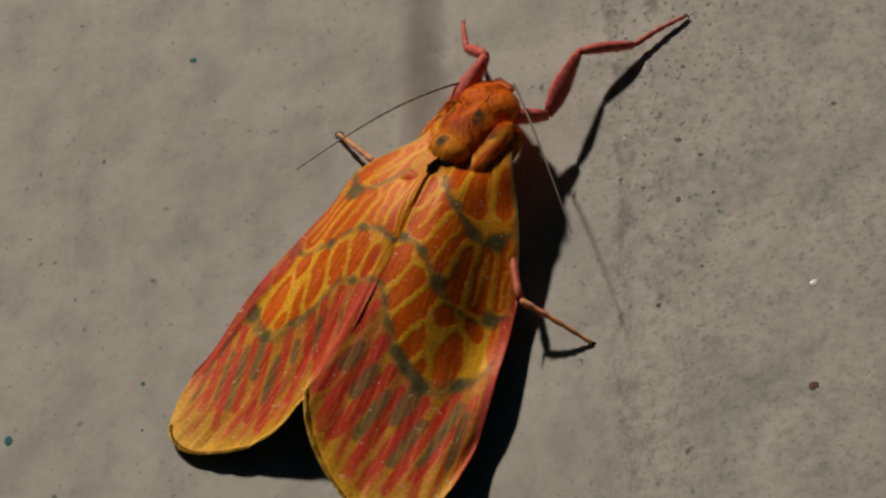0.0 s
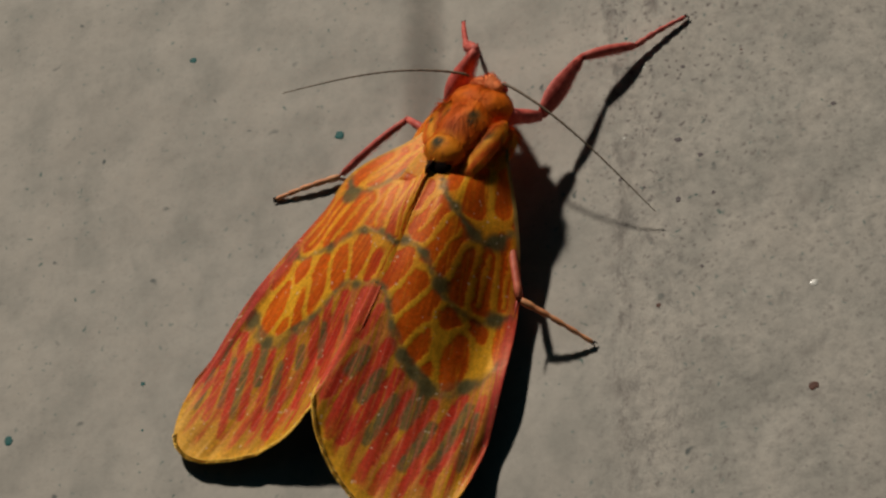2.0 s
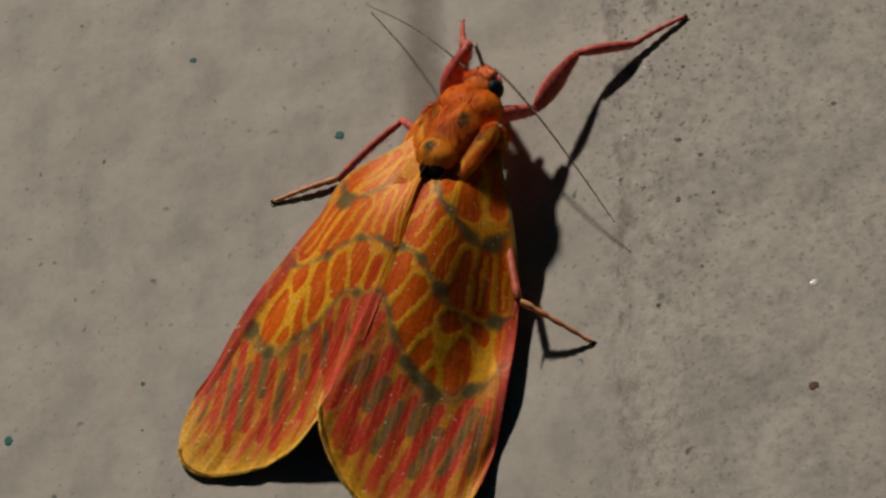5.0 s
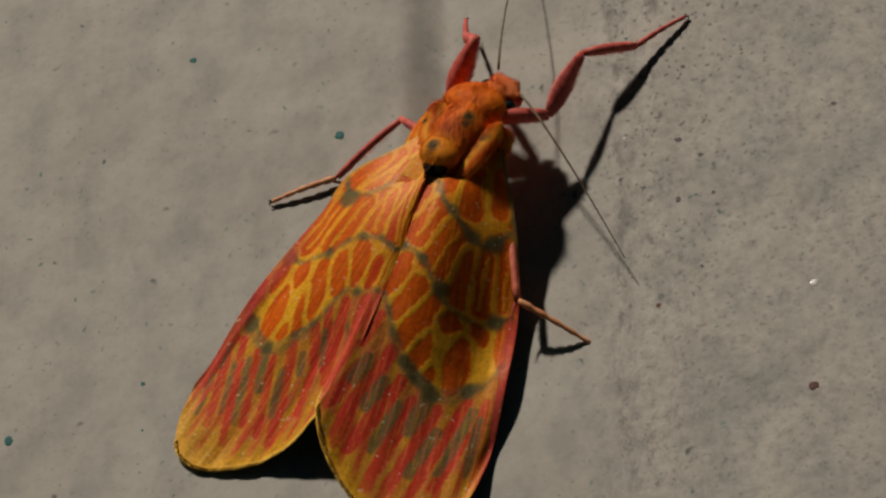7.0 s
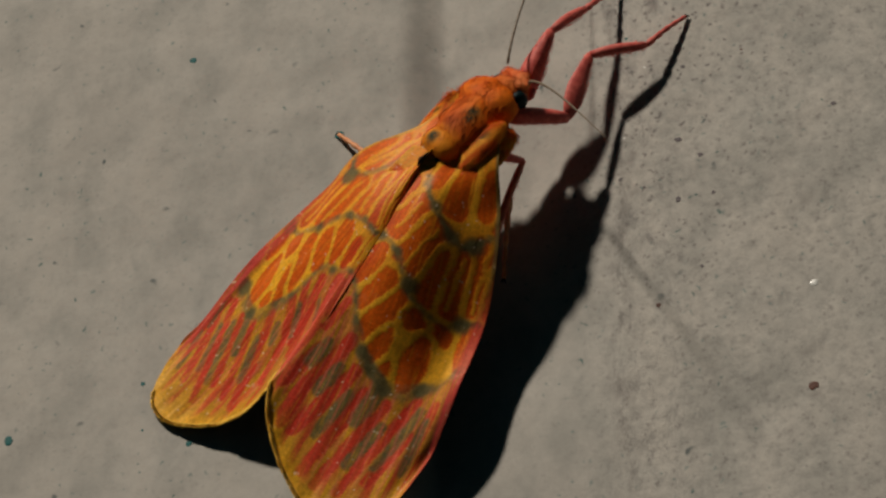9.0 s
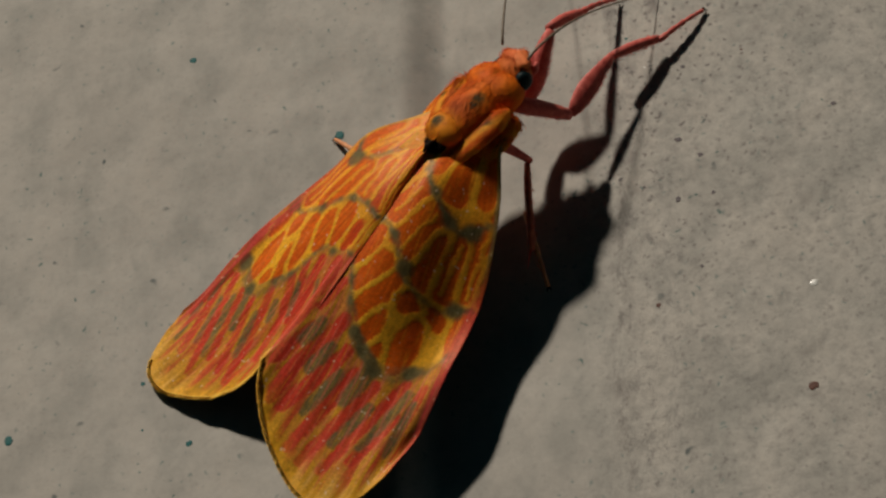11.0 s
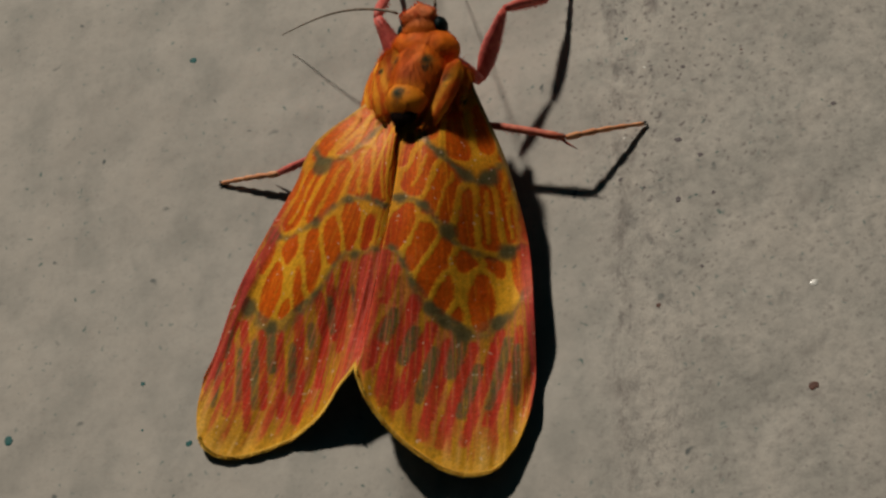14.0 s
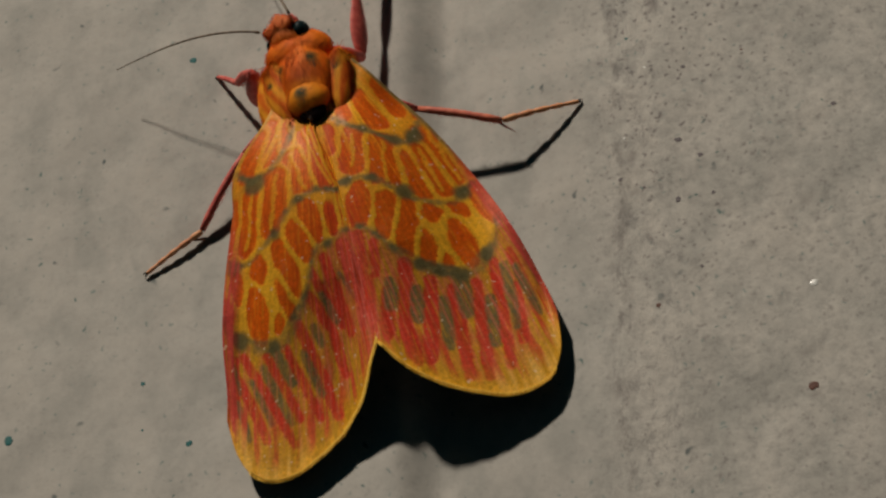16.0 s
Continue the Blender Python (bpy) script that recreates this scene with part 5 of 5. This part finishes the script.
    walk(LEGS["RM", "tarsus"], [
        (0, at(6.22, 5.95, 1.17, -30, 0, -90)), (3, at(6.05, 5.84, 1.22, -28, 0, -94)), (6.5, at(6.03, 5.88, 1.26, -27, 0, -96)),
        (7.5, at(5.76, 6.12, 1.00, -28, 0, -93)), (8, at(5.84, 6.33, 0.84, -28, 0, -107)), (8.5, at(2.40, 12.14, 1.30, -31, 0, -165)),
        (9, at(2.19, 11.67, 0.58, -29, 0, -158)), (11.5, at(4.20, 10.61, -0.62, -24, 0, -122)), (12, at(5.20, 9.49, -0.98, -26, 0, -119)),
        (12.5, at(5.26, 8.78, -0.85, -23, 0, -125)), (12.75, at(4.50, 10.85, 0.90, -30, 0, -83)), (13, at(4.81, 13.79, 0.09, -27, 0, -47)),
        (13.5, at(5.61, 12.69, 0.10, -26, 0, -52)), (14, at(7.20, 11.59, 0.68, -22, 0, -60)), (14.5, at(4.81, 13.28, 0.62, -21, 0, -76)),
        (15, at(6.37, 11.45, 1.16, -22, 0, -75)), (15.5, at(6.52, 10.72, 1.39, -24, 0, -75)), (16, at(8.60, 8.40, 0.49, -17, 0, -86)),
    ])
    walk(LEGS["LM", "femur"], [
        (0, at(-1.55, 14.55, 1.35, 29, 0, -169)), (1, at(-1.32, 15.03, 1.56, 21, 0, -175)), (1.25, at(0.97, 12.30, 2.34, 7, 0, -270)),
        (1.5, at(-0.68, 12.20, 2.58, 3, 0, -284)), (3, at(-0.62, 12.11, 2.57, 4, 0, -291)), (4, at(-0.68, 12.11, 2.59, 1, 0, -294)),
        (7.5, at(-1.00, 12.27, 2.61, -4, 0, -287)), (7.75, at(0.79, 12.05, 2.82, -7, 0, -278)), (8, at(-1.06, 15.38, 3.32, -13, 0, -181)),
        (9, at(-0.12, 14.42, 4.04, -32, 0, -205)), (11.5, at(-1.22, 13.59, 3.13, -22, 0, -175)), (13, at(-1.27, 12.65, 2.68, -12, 0, -154)),
        (13.5, at(-1.74, 12.80, 2.75, -12, 0, -151)), (14, at(-0.98, 12.40, 2.65, -18, 0, -230)),
        (14.5, at(-0.47, 12.64, 3.23, -41, 0, -242)), (15, at(-0.81, 13.66, 2.87, -11, 0, -192)), (15.5, at(-1.07, 13.42, 2.57, 2, 0, -182)),
        (15.75, at(-0.46, 13.59, 2.84, -9, 0, -207)), (16, at(-1.32, 12.27, 2.50, -24, 0, -262)),
    ])
    walk(LEGS["LM", "tibia"], [
        (0, at(-0.86, 11.11, 3.26, -8, -0, 102)), (1, at(-1.02, 11.30, 2.98, -8, -0, 102)), (1.5, at(-4.56, 13.16, 2.78, -13, 8, 142)),
        (3, at(-4.34, 13.56, 2.82, -14, 8, 141)), (4, at(-4.33, 13.75, 2.64, -14, 8, 141)), (7.5, at(-4.81, 13.44, 2.32, -12, 8, 145)),
        (8, at(-1.11, 11.49, 2.41, -9, 0, 102)), (9, at(-1.55, 11.33, 1.94, -6, 1, 110)), (11.5, at(-0.87, 9.90, 1.62, -0, 1, 109)),
        (13, at(0.45, 9.14, 1.83, -8, -0, 90)), (13.5, at(0.20, 9.30, 1.90, -8, 0, 95)), (14, at(-3.89, 9.94, 1.44, -14, 9, 106)),
        (14.5, at(-3.12, 11.23, 0.59, -6, 11, 118)), (15, at(-1.63, 9.82, 2.10, -23, 3, 87)), (15.5, at(-1.19, 9.42, 2.68, -21, 1, 84)),
        (16, at(-4.94, 11.73, 0.90, -13, 16, 128)),
    ])
    walk(LEGS["LM", "tarsus"], [
        (0, at(-5.31, 10.16, 2.61, -5, 0, 72)), (1, at(-5.47, 10.36, 2.32, -5, -0, 72)), (1.25, at(-6.35, 9.96, 2.03, -3, 2, 100)),
        (1.5, at(-7.22, 9.56, 1.73, -0, 3, 129)), (3, at(-7.03, 10.00, 1.71, -1, 3, 126)), (4, at(-7.00, 10.16, 1.56, 0, 3, 126)),
        (7.5, at(-7.30, 9.70, 1.38, 1, 3, 130)), (7.75, at(-6.42, 10.12, 1.52, -4, 3, 102)), (8, at(-5.55, 10.54, 1.67, -8, -0, 74)),
        (9, at(-5.84, 9.75, 1.42, -5, 1, 83)), (11.5, at(-5.21, 8.37, 1.60, -10, 1, 88)), (13, at(-4.11, 9.14, 1.21, -10, -1, 75)),
        (13.5, at(-3.90, 9.00, 1.20, -10, 0, 140)), (13.75, at(-4.60, 9.20, 1.00, -8, 0, 130)), 
        (14, at(-8.11, 8.51, 0.30, -11, -7, 99)), (14.5, at(-7.09, 8.98, 0.08, -16, -8, 93)), (15, at(-5.85, 9.95, 0.29, -14, -10, 85)),
        (15.5, at(-5.45, 9.86, 1.00, -13, -11, 79)), (16, at(-8.28, 8.73, -0.12, -2, -7, 110)),
    ])
    walk(ANTENNAE["LA"], [
        (0, at(-1.51, 15.63, 4.07, 4, 8, 145)), (0.5, at(-1.51, 15.62, 4.30, 4, 11, 128)), (1, at(-1.40, 15.64, 4.48, 3, 12, 121)),
        (1.5, at(-1.22, 15.68, 4.53, 3, 13, 113)), (2, at(-1.26, 15.69, 4.51, 3, 13, 113)), (2.5, at(-1.23, 15.90, 4.18, 6, 13, 108)),
        (3, at(-1.20, 16.06, 4.48, -13, 14, 99)), (3.5, at(-1.42, 16.15, 4.44, -7, 14, 103)), (4, at(-1.75, 16.25, 3.94, -14, 14, 91)),
        (5.25, at(-1.06, 16.57, 4.01, -9, 8, 57)), (6.5, at(-0.36, 16.89, 4.07, -1, 6, 23)), (7, at(0.03, 16.87, 3.79, -13, 6, 23)),
        (7.5, at(-0.10, 17.00, 3.72, -13, 6, 25)), (8, at(-0.28, 16.85, 3.95, -6, 8, 35)), (8.5, at(-0.34, 16.90, 3.90, -11, 8, 34)),
        (9, at(-0.70, 16.82, 3.79, -11, 7, 29)), (11.5, at(-1.33, 16.33, 4.39, -7, 11, 52)), (12, at(-1.48, 16.01, 4.49, -6, 14, 75)),
        (12.5, at(-1.59, 15.88, 4.64, -18, 14, 89)), (13, at(-1.68, 15.87, 4.75, -11, 14, 86)), (13.5, at(-1.69, 15.97, 4.56, -8, 14, 100)),
        (14, at(-1.83, 15.97, 4.72, -30, 14, 74)), (14.5, at(-1.82, 15.91, 4.77, -1, 14, 86)), (15, at(-1.88, 16.00, 4.56, -27, 13, 65)),
        (15.5, at(-1.30, 16.33, 4.52, -27, 12, 57)), (16, at(-1.86, 16.24, 4.30, -20, 13, 63)),
    ])
    walk(ANTENNAE["RA"], [
        (0, at(0.54, 16.11, 3.90, -4, -11, -131)), (0.5, at(0.54, 16.06, 4.10, -24, -14, -99)), (1, at(0.67, 15.99, 4.24, -25, -14, -83)),
        (1.5, at(0.88, 15.75, 4.46, -24, -13, -108)), (2, at(0.85, 15.68, 4.53, -25, -14, -100)), (2.5, at(0.88, 15.87, 4.22, -21, -14, -102)),
        (3, at(0.91, 16.05, 4.32, -21, -13, -112)), (3.5, at(0.68, 16.33, 4.39, -21, -12, -118)), (4, at(0.24, 16.78, 4.38, -21, -13, -115)),
        (6.5, at(1.56, 16.04, 4.18, -22, -12, -122)), (7, at(1.86, 15.83, 3.71, -19, -12, -122)), (7.5, at(1.79, 16.07, 3.84, -23, -13, -114)),
        (8, at(1.68, 16.06, 3.84, -24, -13, -114)), (8.5, at(1.64, 16.16, 3.80, -28, -13, -108)), (9, at(1.35, 16.34, 3.84, 22, -13, -109)),
        (9.83, at(1.16, 16.40, 4.05, -1, -25, -58)), (10.67, at(0.96, 16.45, 4.26, -26, -15, -6)), (11.5, at(0.77, 16.51, 4.47, -34, 9, 38)),
        (12, at(0.55, 16.59, 4.45, -22, 10, 43)), (12.5, at(0.42, 16.51, 4.62, -23, 9, 41)), (13, at(0.32, 16.54, 4.75, -23, 9, 39)),
        (13.5, at(0.37, 16.34, 4.85, -32, 8, 32)), (14, at(0.23, 16.41, 4.87, -33, 6, 23)), (14.5, at(0.26, 16.18, 5.01, -36, 4, 14)),
        (15, at(0.17, 16.11, 5.07, -34, 2, 7)), (15.5, at(0.75, 16.02, 4.91, -27, 2, 6)), (16, at(0.06, 16.08, 5.16, -29, 3, 13)),
    ])



motions()
